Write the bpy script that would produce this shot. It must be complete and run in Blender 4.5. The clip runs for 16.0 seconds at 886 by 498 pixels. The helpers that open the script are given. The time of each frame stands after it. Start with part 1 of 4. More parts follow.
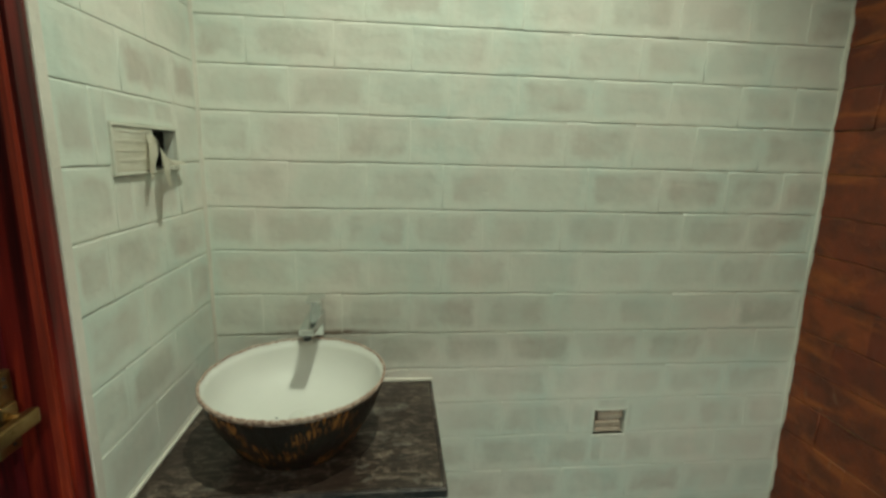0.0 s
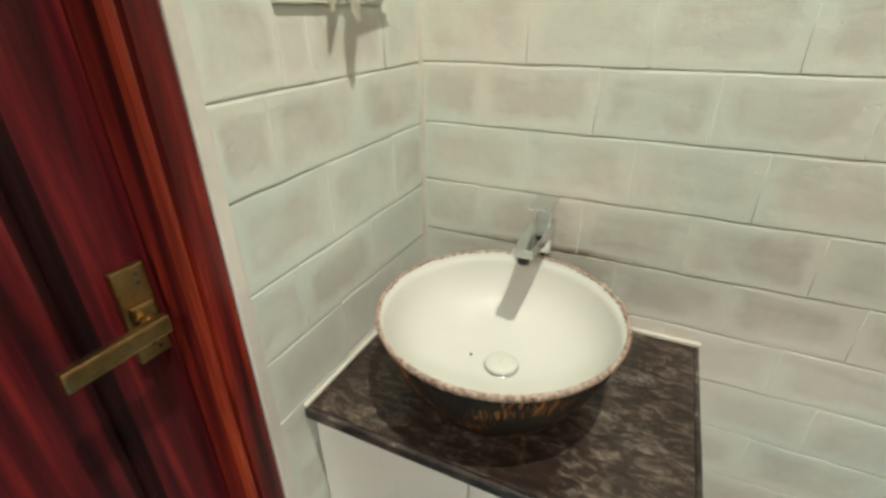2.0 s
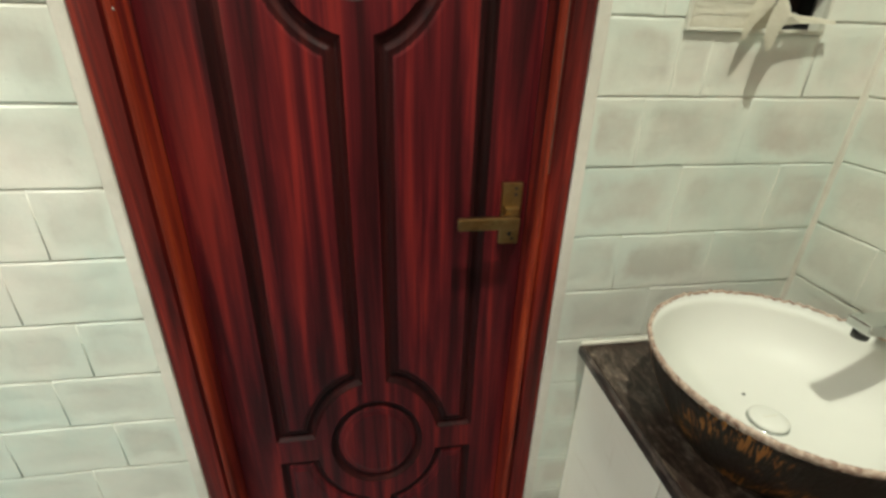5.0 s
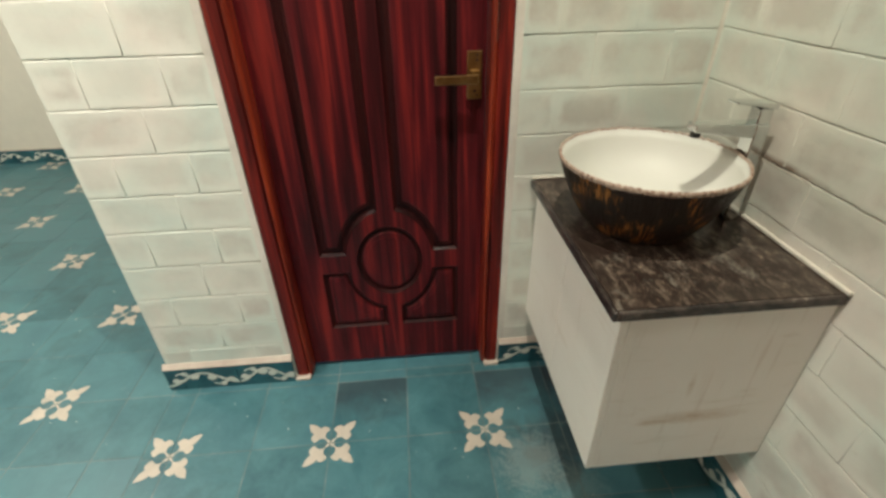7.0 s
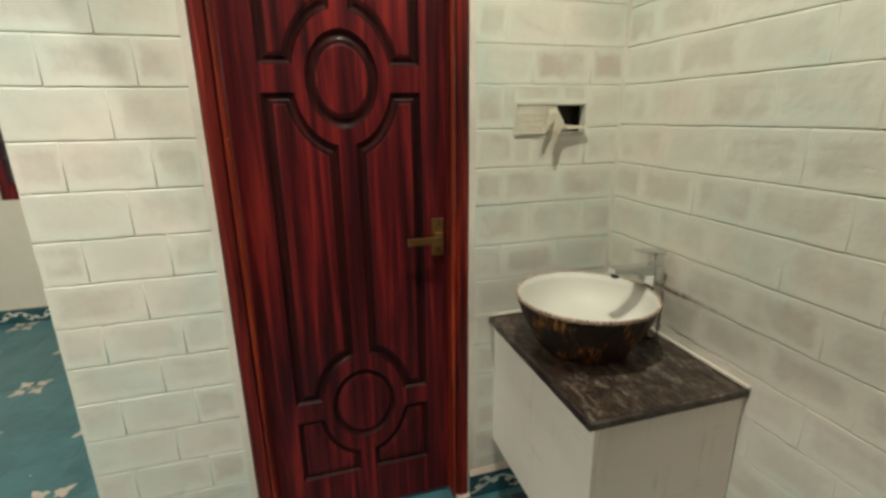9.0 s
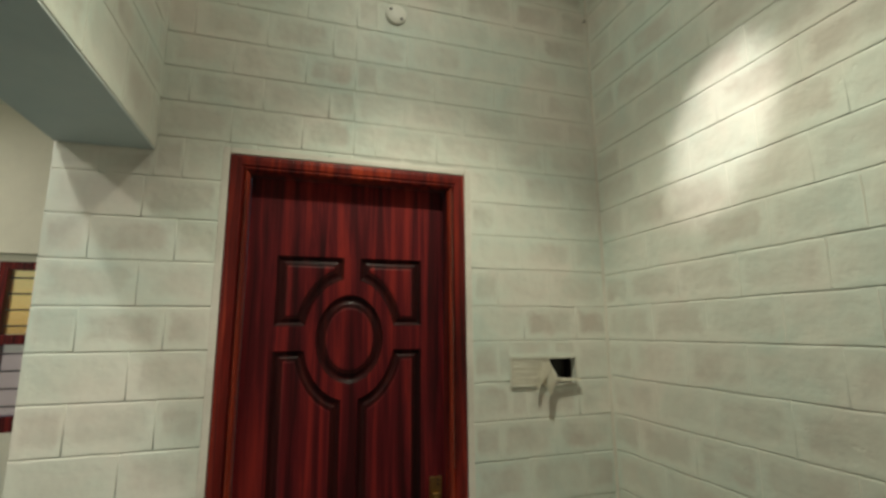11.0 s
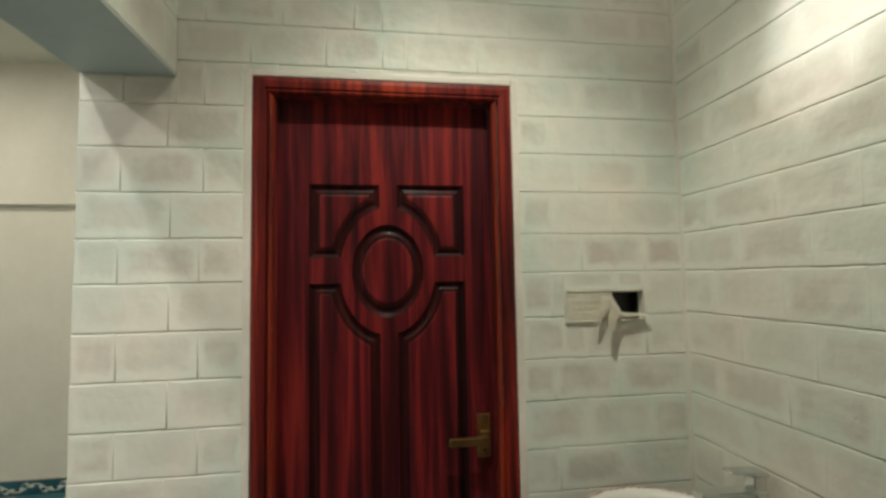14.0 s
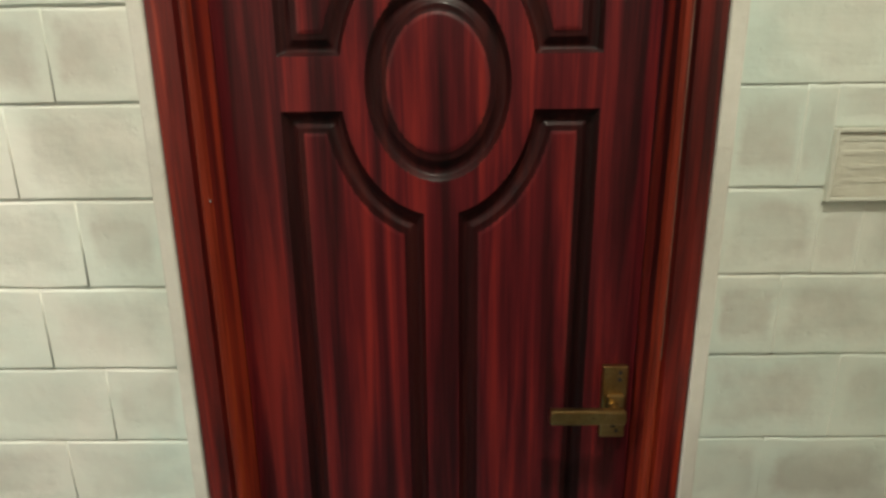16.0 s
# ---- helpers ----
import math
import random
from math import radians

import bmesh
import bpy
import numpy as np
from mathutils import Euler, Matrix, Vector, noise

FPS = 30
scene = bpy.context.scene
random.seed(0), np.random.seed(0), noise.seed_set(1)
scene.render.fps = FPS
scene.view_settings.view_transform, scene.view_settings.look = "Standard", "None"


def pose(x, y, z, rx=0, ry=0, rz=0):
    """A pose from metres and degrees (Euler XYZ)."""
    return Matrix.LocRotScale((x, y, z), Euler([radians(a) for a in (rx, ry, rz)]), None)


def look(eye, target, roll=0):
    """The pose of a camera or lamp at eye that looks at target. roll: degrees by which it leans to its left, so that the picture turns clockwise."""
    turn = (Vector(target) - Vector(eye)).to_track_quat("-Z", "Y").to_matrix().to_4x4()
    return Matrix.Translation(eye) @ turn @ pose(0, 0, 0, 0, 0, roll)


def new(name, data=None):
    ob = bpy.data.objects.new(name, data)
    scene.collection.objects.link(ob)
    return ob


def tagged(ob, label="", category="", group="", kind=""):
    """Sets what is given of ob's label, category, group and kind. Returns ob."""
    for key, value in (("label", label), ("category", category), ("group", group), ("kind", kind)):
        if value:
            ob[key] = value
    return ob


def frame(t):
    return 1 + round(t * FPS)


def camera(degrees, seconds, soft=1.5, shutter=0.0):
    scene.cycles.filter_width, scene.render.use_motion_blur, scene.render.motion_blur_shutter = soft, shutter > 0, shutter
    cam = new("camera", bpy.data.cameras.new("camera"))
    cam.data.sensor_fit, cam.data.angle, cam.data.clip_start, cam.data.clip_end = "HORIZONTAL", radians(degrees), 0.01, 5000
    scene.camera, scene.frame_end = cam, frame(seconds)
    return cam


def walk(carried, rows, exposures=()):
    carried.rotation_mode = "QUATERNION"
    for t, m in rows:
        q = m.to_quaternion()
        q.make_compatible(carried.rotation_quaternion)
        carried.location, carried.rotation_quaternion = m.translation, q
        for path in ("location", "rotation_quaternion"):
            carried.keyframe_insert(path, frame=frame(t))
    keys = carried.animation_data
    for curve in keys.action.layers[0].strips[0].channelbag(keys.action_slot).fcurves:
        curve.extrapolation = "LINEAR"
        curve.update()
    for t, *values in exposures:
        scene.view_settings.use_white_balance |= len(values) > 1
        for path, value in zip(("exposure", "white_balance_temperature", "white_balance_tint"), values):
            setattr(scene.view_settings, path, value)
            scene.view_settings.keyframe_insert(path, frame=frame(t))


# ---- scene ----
cam = camera(87.6, 16.0, soft=3.0)
PATH = [
    (0, (0.114, 0.084, 1.42), (0.315, 2.033, 1.017), 1.5),
    (0.5, (0.144, 0.145, 1.386), (0.104, 2.058, 0.803), 0.2),
    (1, (0.119, 0.265, 1.351), (-0.111, 2.094, 0.574), -0.1),
    (1.5, (0.058, 0.425, 1.344), (-0.358, 2.163, 0.445), 0.1),
    (2, (0.074, 0.482, 1.354), (-0.69, 2.089, 0.44), -0.5),
    (2.5, (0.189, 0.528, 1.362), (-0.964, 1.914, 0.496), -2.0),
    (3, (0.243, 0.542, 1.366), (-1.051, 1.822, 0.536), -2.1),
    (3.5, (0.24, 0.515, 1.369), (-1.262, 1.569, 0.574), -2.0),
    (4, (0.195, 0.45, 1.384), (-1.525, 1.132, 0.624), -1.6),
    (6.5, (0.777, 0.536, 1.316), (-0.958, 0.637, 0.326), -0.1),
    (7, (0.847, 0.541, 1.31), (-0.84, 0.671, 0.244), -1.3),
    (7.5, (0.901, 0.487, 1.307), (-0.721, 0.735, 0.164), -1.9),
    (8, (0.939, 0.421, 1.302), (-0.682, 0.792, 0.191), -1.5),
    (8.5, (0.973, 0.373, 1.357), (-0.769, 0.843, 0.493), -1.2),
    (9, (0.989, 0.339, 1.424), (-0.858, 0.875, 0.872), -0.7),
    (9.5, (1.002, 0.323, 1.467), (-0.895, 0.897, 1.2), -0.3),
    (10, (1.018, 0.326, 1.501), (-0.897, 0.899, 1.423), -0.3),
    (12.5, (1.059, 0.26, 1.584), (-0.697, 0.862, 2.327), -0.8),
    (13, (1.041, 0.265, 1.575), (-0.772, 0.832, 2.201), -1.0),
    (13.5, (0.995, 0.334, 1.54), (-0.904, 0.79, 1.973), -1.0),
    (14, (0.921, 0.431, 1.505), (-1.055, 0.71, 1.63), -1.0),
    (14.5, (0.823, 0.476, 1.488), (-1.166, 0.62, 1.343), -0.8),
    (15, (0.655, 0.478, 1.449), (-1.319, 0.539, 1.135), -0.6),
    (15.5, (0.431, 0.462, 1.451), (-1.533, 0.463, 1.071), -0.6),
    (16, (0.236, 0.475, 1.439), (-1.719, 0.446, 1.018), -0.6),
]
walk(cam, [(t, look(eye, target, roll)) for t, eye, target, roll in PATH],
     [(0.0, -0.60, 6400, -3), (0.5, -0.32, 6500, 6), (1.0, -0.17, 6500, 10), (1.5, -0.05, 6550, 14), (2.5, 0.05, 6450, 12), (3.5, 0.02, 6400, 5), (4.0, 0.03, 6400, 5), (6.5, 0.0, 6700, 16), (7.5, 0.02, 6800, 16), (8.0, 0.06, 6850, 17), (9.0, -0.38, 6850, 14), (9.5, -0.72, 6800, 12), (10.0, -0.92, 6800, 8), (12.5, -1.06, 6900, 9), (13.0, -1.02, 6700, 12), (14.0, -0.78, 6650, 13), (14.5, -0.60, 6850, 16), (15.5, -0.36, 6850, 18), (16.0, -0.38, 6700, 10)])

# ---- plan, in metres ----
XW, YB, XE = -0.395, 1.368, 1.40          # door wall, basin wall, bare clay-block wall
BEAM_N, BEAM_F, BEAM_Z = -0.109, -0.350, 2.070   # beam over the wide opening
BLOCK_TOP, CEIL = 2.94, 3.17
# tops of the block courses, as they were laid: west of the door, beside the basin, behind the basin
COURSES_W = (0.178, 0.284, 0.403, 0.523, 0.645, 0.761, 0.881, 1.003, 1.124, 1.249, 1.376, 1.503, 1.622, 1.747, 1.869, 1.990, 2.113, 2.227, 2.336, 2.447, 2.570, 2.690, 2.815)
COURSES_B = (0.178, 0.290, 0.408, 0.528, 0.648, 0.765, 0.885, 1.007, 1.143, 1.263, 1.384, 1.517, 1.631, 1.757, 1.873, 1.988, 2.113, 2.227, 2.336, 2.447, 2.570, 2.690, 2.815)
COURSES_N = (0.190, 0.310, 0.430, 0.553, 0.673, 0.787, 0.902, 1.022, 1.148, 1.266, 1.391, 1.515, 1.630, 1.744, 1.864, 1.986, 2.103, 2.214, 2.328, 2.446, 2.562, 2.680, 2.802)
FAR_X, FAR_Y, FAR_E = -2.90, -3.9, 1.64   # the hall beyond the opening
LEAF_X, FRAME_X = -0.449, -0.399          # door leaf face, door frame face
LAMP = (0.36, 0.63, 3.12)
HALL_LAMP = (0.95, -0.82, 3.12)


# ---- world and lamps ----
world = bpy.data.worlds.new("daylight")
scene.world = world
world.use_nodes = True
wn, wl = world.node_tree.nodes, world.node_tree.links
sky = wn.new("ShaderNodeTexSky")
sky.sky_type, sky.sun_disc = "NISHITA", False
sky.sun_elevation, sky.sun_rotation = radians(48), radians(60)
wn["Background"].inputs["Strength"].default_value = 0.15
wl.new(sky.outputs["Color"], wn["Background"].inputs["Color"])


def lamp(name, kind, place, energy, color, **more):
    data = bpy.data.lights.new(name, kind)
    data.energy, data.color = energy, color
    for key, value in more.items():
        if key == "spot_size":
            data.spot_size = value
        elif key == "spot_blend":
            data.spot_blend = value
        elif key == "shape":
            data.shape = value
        elif key == "size":
            data.size = value
        elif key == "radius":
            data.shadow_soft_size = value
    ob = new(name, data)
    ob.location = place
    return ob


# the ceiling downlight: a narrow beam and its wide spill, both from the same opening
lamp("downlight_beam", "SPOT", (LAMP[0], LAMP[1], LAMP[2] - 0.02), 135, (0.98, 1.0, 0.82), spot_size=radians(92), spot_blend=0.55, radius=0.045)
lamp("downlight_spill", "AREA", (LAMP[0], LAMP[1], LAMP[2] - 0.01), 11, (0.98, 1.0, 0.84), shape="DISK", size=0.12)
aimed = lamp("wall_spot", "SPOT", (0.76, 0.36, 3.12), 230, (1.0, 0.93, 0.90), spot_size=radians(14), spot_blend=0.85, radius=0.02)
aimed.matrix_world = look((0.76, 0.36, 3.12), (0.15, YB, 2.10))
lamp("hall_light", "AREA", HALL_LAMP, 33, (0.95, 1.0, 0.92), shape="DISK", size=0.12)
# unseen fill lamp, added to brighten the vanity front and the lower door
lamp("hall_fill_middle", "AREA", (0.75, -1.80, 3.12), 47, (1.0, 0.97, 0.90), shape="DISK", size=0.22)
lamp("hall_light_far", "AREA", (-1.6, -2.4, 3.12), 36, (1.0, 0.98, 0.84), shape="DISK", size=0.14)
sun = lamp("sun", "SUN", (0, 0, 8), 3.0, (1.0, 0.95, 0.88))
sun.data.angle = radians(0.5)
sun.rotation_euler = Euler((radians(42), 0, radians(-60 + 180)))


# ---- materials ----
def nodes_of(name):
    m = bpy.data.materials.new(name)
    m.use_nodes = True
    return m, m.node_tree.nodes, m.node_tree.links, m.node_tree.nodes["Principled BSDF"]


def coords(n, l, scale, kind="Position"):
    """World or object coordinates, stretched by scale."""
    if kind == "Position":
        out = n.new("ShaderNodeNewGeometry").outputs["Position"]
    else:
        out = n.new("ShaderNodeTexCoord").outputs["Object"]
    mapping = n.new("ShaderNodeMapping")
    mapping.inputs["Scale"].default_value = scale
    l.new(out, mapping.inputs["Vector"])
    return mapping.outputs["Vector"]


def noise_of(n, l, vector, scale, detail=4.0, rough=0.55, distortion=0.0):
    t = n.new("ShaderNodeTexNoise")
    t.inputs["Scale"].default_value, t.inputs["Detail"].default_value = scale, detail
    t.inputs["Roughness"].default_value, t.inputs["Distortion"].default_value = rough, distortion
    l.new(vector, t.inputs["Vector"])
    return t.outputs["Fac"]


def ramp_of(n, l, fac, stops):
    r = n.new("ShaderNodeValToRGB")
    el = r.color_ramp.elements
    while len(el) < len(stops):
        el.new(0.5)
    for e, (at, c) in zip(el, stops):
        e.position = at
        e.color = (*c, 1) if len(c) == 3 else c
    l.new(fac, r.inputs["Fac"])
    return r.outputs["Color"]


def mix_of(n, l, fac, a, b, mode="MIX"):
    m = n.new("ShaderNodeMix")
    m.data_type, m.blend_type = "RGBA", mode
    for sock, v in ((m.inputs[0], fac), (m.inputs[6], a), (m.inputs[7], b)):
        if isinstance(v, (int, float)):
            sock.default_value = v
        elif isinstance(v, tuple):
            sock.default_value = (*v, 1)
        else:
            l.new(v, sock)
    return m.outputs[2]


def math_of(n, l, op, a, b=0.0, clamp=False):
    m = n.new("ShaderNodeMath")
    m.operation, m.use_clamp = op, clamp
    for sock, v in ((m.inputs[0], a), (m.inputs[1], b)):
        if isinstance(v, (int, float)):
            sock.default_value = v
        else:
            l.new(v, sock)
    return m.outputs[0]


def bump_of(n, l, bsdf, height, strength, distance):
    b = n.new("ShaderNodeBump")
    b.inputs["Strength"].default_value, b.inputs["Distance"].default_value = strength, distance
    l.new(height, b.inputs["Height"])
    l.new(b.outputs["Normal"], bsdf.inputs["Normal"])


def plain(name, a, b, scale, rough, metal=0.0, bump=0.15, distance=0.001, stretch=(1, 1, 1), kind="Position", coat=0.0, fine=7.0):
    """Two colours mixed by noise at two scales, with a fine relief."""
    m, n, l, p = nodes_of(name)
    v = coords(n, l, stretch, kind)
    big, small = noise_of(n, l, v, scale), noise_of(n, l, v, scale * fine, 6.0, 0.65)
    fac = math_of(n, l, "ADD", math_of(n, l, "MULTIPLY", big, 0.65), math_of(n, l, "MULTIPLY", small, 0.35))
    l.new(ramp_of(n, l, fac, [(0.36, a), (0.64, b)]), p.inputs["Base Color"])
    l.new(ramp_of(n, l, small, [(0.3, (rough * 0.8,) * 3), (0.7, (min(1, rough * 1.2),) * 3)]), p.inputs["Roughness"])
    p.inputs["Metallic"].default_value = metal
    p.inputs["Coat Weight"].default_value = coat
    p.inputs["Coat Roughness"].default_value = 0.2
    bump_of(n, l, p, small, bump, distance)
    return m


def painted_block():
    """White paint brushed over clay blocks: thick along the edges and joints, thin and stained in the middle of a block."""
    m, n, l, p = nodes_of("painted_block")
    v = coords(n, l, (1, 1, 1))
    info = n.new("ShaderNodeObjectInfo")
    sep = n.new("ShaderNodeSeparateXYZ")
    l.new(n.new("ShaderNodeTexCoord").outputs["Generated"], sep.inputs[0])
    wob = math_of(n, l, "SUBTRACT", noise_of(n, l, v, 17, 5.0, 0.65), 0.5)

    def from_edge(axis, margin, ragged):
        """0 at the block's edge, 1 past the margin, along a ragged brush line."""
        mid = math_of(n, l, "ABSOLUTE", math_of(n, l, "SUBTRACT", sep.outputs[axis], 0.5))
        gap = math_of(n, l, "ADD", math_of(n, l, "SUBTRACT", 0.5, mid), math_of(n, l, "MULTIPLY", wob, ragged))
        return math_of(n, l, "MULTIPLY", math_of(n, l, "SUBTRACT", gap, margin * 0.55), 1 / margin, True)

    inside = math_of(n, l, "MULTIPLY", from_edge("X", 0.11, 0.27), from_edge("Z", 0.18, 0.42), True)
    patch = ramp_of(n, l, noise_of(n, l, v, 8.0, 5.0, 0.6), [(0.36, (0.25, 0.25, 0.25)), (0.62, (1, 1, 1))])
    rnd = math_of(n, l, "ADD", math_of(n, l, "MULTIPLY", math_of(n, l, "POWER", info.outputs["Random"], 1.7), 0.66), 0.34)
    thin = math_of(n, l, "MULTIPLY", math_of(n, l, "MULTIPLY", inside, rnd), patch, True)
    tone = ramp_of(n, l, noise_of(n, l, v, 3.0, 4.0, 0.6, 0.4), [(0.34, (0.59, 0.665, 0.605)), (0.5, (0.675, 0.69, 0.62)), (0.66, (0.725, 0.68, 0.615))])
    stain = ramp_of(n, l, noise_of(n, l, v, 9, 3.0), [(0.35, (0.45, 0.43, 0.375)), (0.65, (0.47, 0.385, 0.34))])
    brush = noise_of(n, l, coords(n, l, (3, 3, 40)), 5, 5.0, 0.7)
    col = mix_of(n, l, math_of(n, l, "MULTIPLY", thin, 0.74), tone, stain)
    col = mix_of(n, l, math_of(n, l, "MULTIPLY", brush, 0.14), col, (0.52, 0.50, 0.44))
    # brown grime along the joint behind the tap
    far = n.new("ShaderNodeVectorMath")
    far.operation = "DISTANCE"
    far.inputs[1].default_value = (-0.08 / 0.26, YB / 0.05, 0.906 / 0.016)
    l.new(coords(n, l, (1 / 0.26, 1 / 0.05, 1 / 0.016)), far.inputs[0])
    near = math_of(n, l, "SUBTRACT", 1.0, far.outputs["Value"], True)
    grime = ramp_of(n, l, math_of(n, l, "MULTIPLY", near, noise_of(n, l, v, 30, 4.0, 0.6)), [(0.05, (0, 0, 0)), (0.45, (0.8, 0.8, 0.8))])
    col = mix_of(n, l, grime, col, (0.20, 0.12, 0.08))
    l.new(col, p.inputs["Base Color"])
    p.inputs["Roughness"].default_value = 0.5
    grain = math_of(n, l, "ADD", math_of(n, l, "MULTIPLY", noise_of(n, l, v, 30, 5.0), 0.7), math_of(n, l, "MULTIPLY", brush, 0.16))
    broad = noise_of(n, l, v, 7.5, 3.0, 0.5)
    pits = ramp_of(n, l, noise_of(n, l, v, 55, 2.0), [(0.22, (0, 0, 0)), (0.32, (1, 1, 1))])
    grain = math_of(n, l, "ADD", grain, math_of(n, l, "ADD", math_of(n, l, "MULTIPLY", broad, 1.6), math_of(n, l, "MULTIPLY", pits, 0.25)))
    grain = math_of(n, l, "SUBTRACT", grain, math_of(n, l, "MULTIPLY", inside, 0.35))
    bump_of(n, l, p, grain, 0.42, 0.005)
    return m


def clay_block():
    """Fired clay, unevenly burnt, with scratches and smears of mortar."""
    m, n, l, p = nodes_of("clay_block")
    v = coords(n, l, (1, 1, 1))
    info = n.new("ShaderNodeObjectInfo")
    base = ramp_of(n, l, info.outputs["Random"], [(0.0, (0.12, 0.018, 0.006)), (0.5, (0.19, 0.035, 0.009)), (1.0, (0.25, 0.056, 0.013))])
    col = mix_of(n, l, ramp_of(n, l, noise_of(n, l, v, 14, 5.0), [(0.38, (0, 0, 0)), (0.66, (0.85, 0.85, 0.85))]), base, (0.075, 0.016, 0.006))
    glow = ramp_of(n, l, noise_of(n, l, coords(n, l, (1, 1, 3)), 5, 4.0, 0.6, 0.5), [(0.52, (0, 0, 0)), (0.70, (0.7, 0.7, 0.7))])
    col = mix_of(n, l, glow, col, (0.34, 0.090, 0.016))
    smear = ramp_of(n, l, noise_of(n, l, coords(n, l, (1, 2.2, 1)), 11, 6.0, 0.7, 0.8), [(0.64, (0, 0, 0)), (0.72, (0.4, 0.4, 0.4))])
    col = mix_of(n, l, smear, col, (0.34, 0.22, 0.11))
    l.new(col, p.inputs["Base Color"])
    p.inputs["Roughness"].default_value = 0.55
    rough = math_of(n, l, "ADD", noise_of(n, l, v, 38, 7.0, 0.7), math_of(n, l, "MULTIPLY", smear, 0.5))
    bump_of(n, l, p, rough, 0.9, 0.007)
    return m


def varnished_wood(name, dark, mid, light, kind="Position", coat=0.10, shine=0.2, rough=0.46):
    """Wood under hand-brushed red varnish: broad soft streaks over a fine grain."""
    m, n, l, p = nodes_of(name)
    v = coords(n, l, (1, 1, 0.042), kind)
    warp = noise_of(n, l, coords(n, l, (1, 1, 0.30), kind), 4, 3.0)
    broad = noise_of(n, l, v, 29, 5.0, 0.6, 0.8)
    fine = noise_of(n, l, coords(n, l, (1, 1, 0.03), kind), 120, 5.0, 0.7, 0.4)
    fac = math_of(n, l, "ADD", math_of(n, l, "MULTIPLY", broad, 0.80), math_of(n, l, "MULTIPLY", fine, 0.20))
    fac = math_of(n, l, "ADD", fac, math_of(n, l, "MULTIPLY", math_of(n, l, "SUBTRACT", warp, 0.5), 0.28))
    l.new(ramp_of(n, l, fac, [(0.36, dark), (0.50, mid), (0.66, light)]), p.inputs["Base Color"])
    p.inputs["Roughness"].default_value = rough
    p.inputs["Specular IOR Level"].default_value = shine
    p.inputs["Coat Weight"].default_value, p.inputs["Coat Roughness"].default_value = coat, 0.2
    bump_of(n, l, p, math_of(n, l, "ADD", math_of(n, l, "MULTIPLY", fine, 0.6), math_of(n, l, "MULTIPLY", broad, 0.6)), 0.16, 0.0012)
    return m


def granite():
    m, n, l, p = nodes_of("dark_granite")
    v = coords(n, l, (0.8, 1.7, 2.0))
    streak = noise_of(n, l, v, 27, 10.0, 0.8, 0.8)
    cloud = noise_of(n, l, coords(n, l, (1, 1, 1)), 9, 6.0, 0.7, 0.6)
    col = ramp_of(n, l, streak, [(0.36, (0.013, 0.0085, 0.0072)), (0.50, (0.042, 0.030, 0.024)), (0.58, (0.115, 0.085, 0.066)), (0.69, (0.31, 0.255, 0.20))])
    col = mix_of(n, l, ramp_of(n, l, cloud, [(0.50, (0, 0, 0)), (0.62, (0.8, 0.8, 0.8))]), col, (0.022, 0.0125, 0.010))
    scrape = noise_of(n, l, coords(n, l, (0.8, 1.3, 1)), 13, 8.0, 0.75, 0.4)
    col = mix_of(n, l, ramp_of(n, l, scrape, [(0.55, (0, 0, 0)), (0.63, (0.5, 0.5, 0.5))]), col, (0.25, 0.225, 0.19))
    l.new(col, p.inputs["Base Color"])
    p.inputs["Roughness"].default_value = 0.28
    p.inputs["Specular IOR Level"].default_value = 0.32
    bump_of(n, l, p, streak, 0.08, 0.001)
    return m


def nosing():
    """The cut granite edge: dark, with small pale chips."""
    m, n, l, p = nodes_of("granite_edge")
    v = coords(n, l, (1, 1, 1.6))
    col = ramp_of(n, l, noise_of(n, l, v, 24, 6.0, 0.7), [(0.40, (0.014, 0.010, 0.010)), (0.62, (0.075, 0.058, 0.05)), (0.74, (0.36, 0.29, 0.25))])
    l.new(col, p.inputs["Base Color"])
    p.inputs["Roughness"].default_value = 0.32
    bump_of(n, l, p, noise_of(n, l, v, 40, 5.0), 0.5, 0.002)
    return m


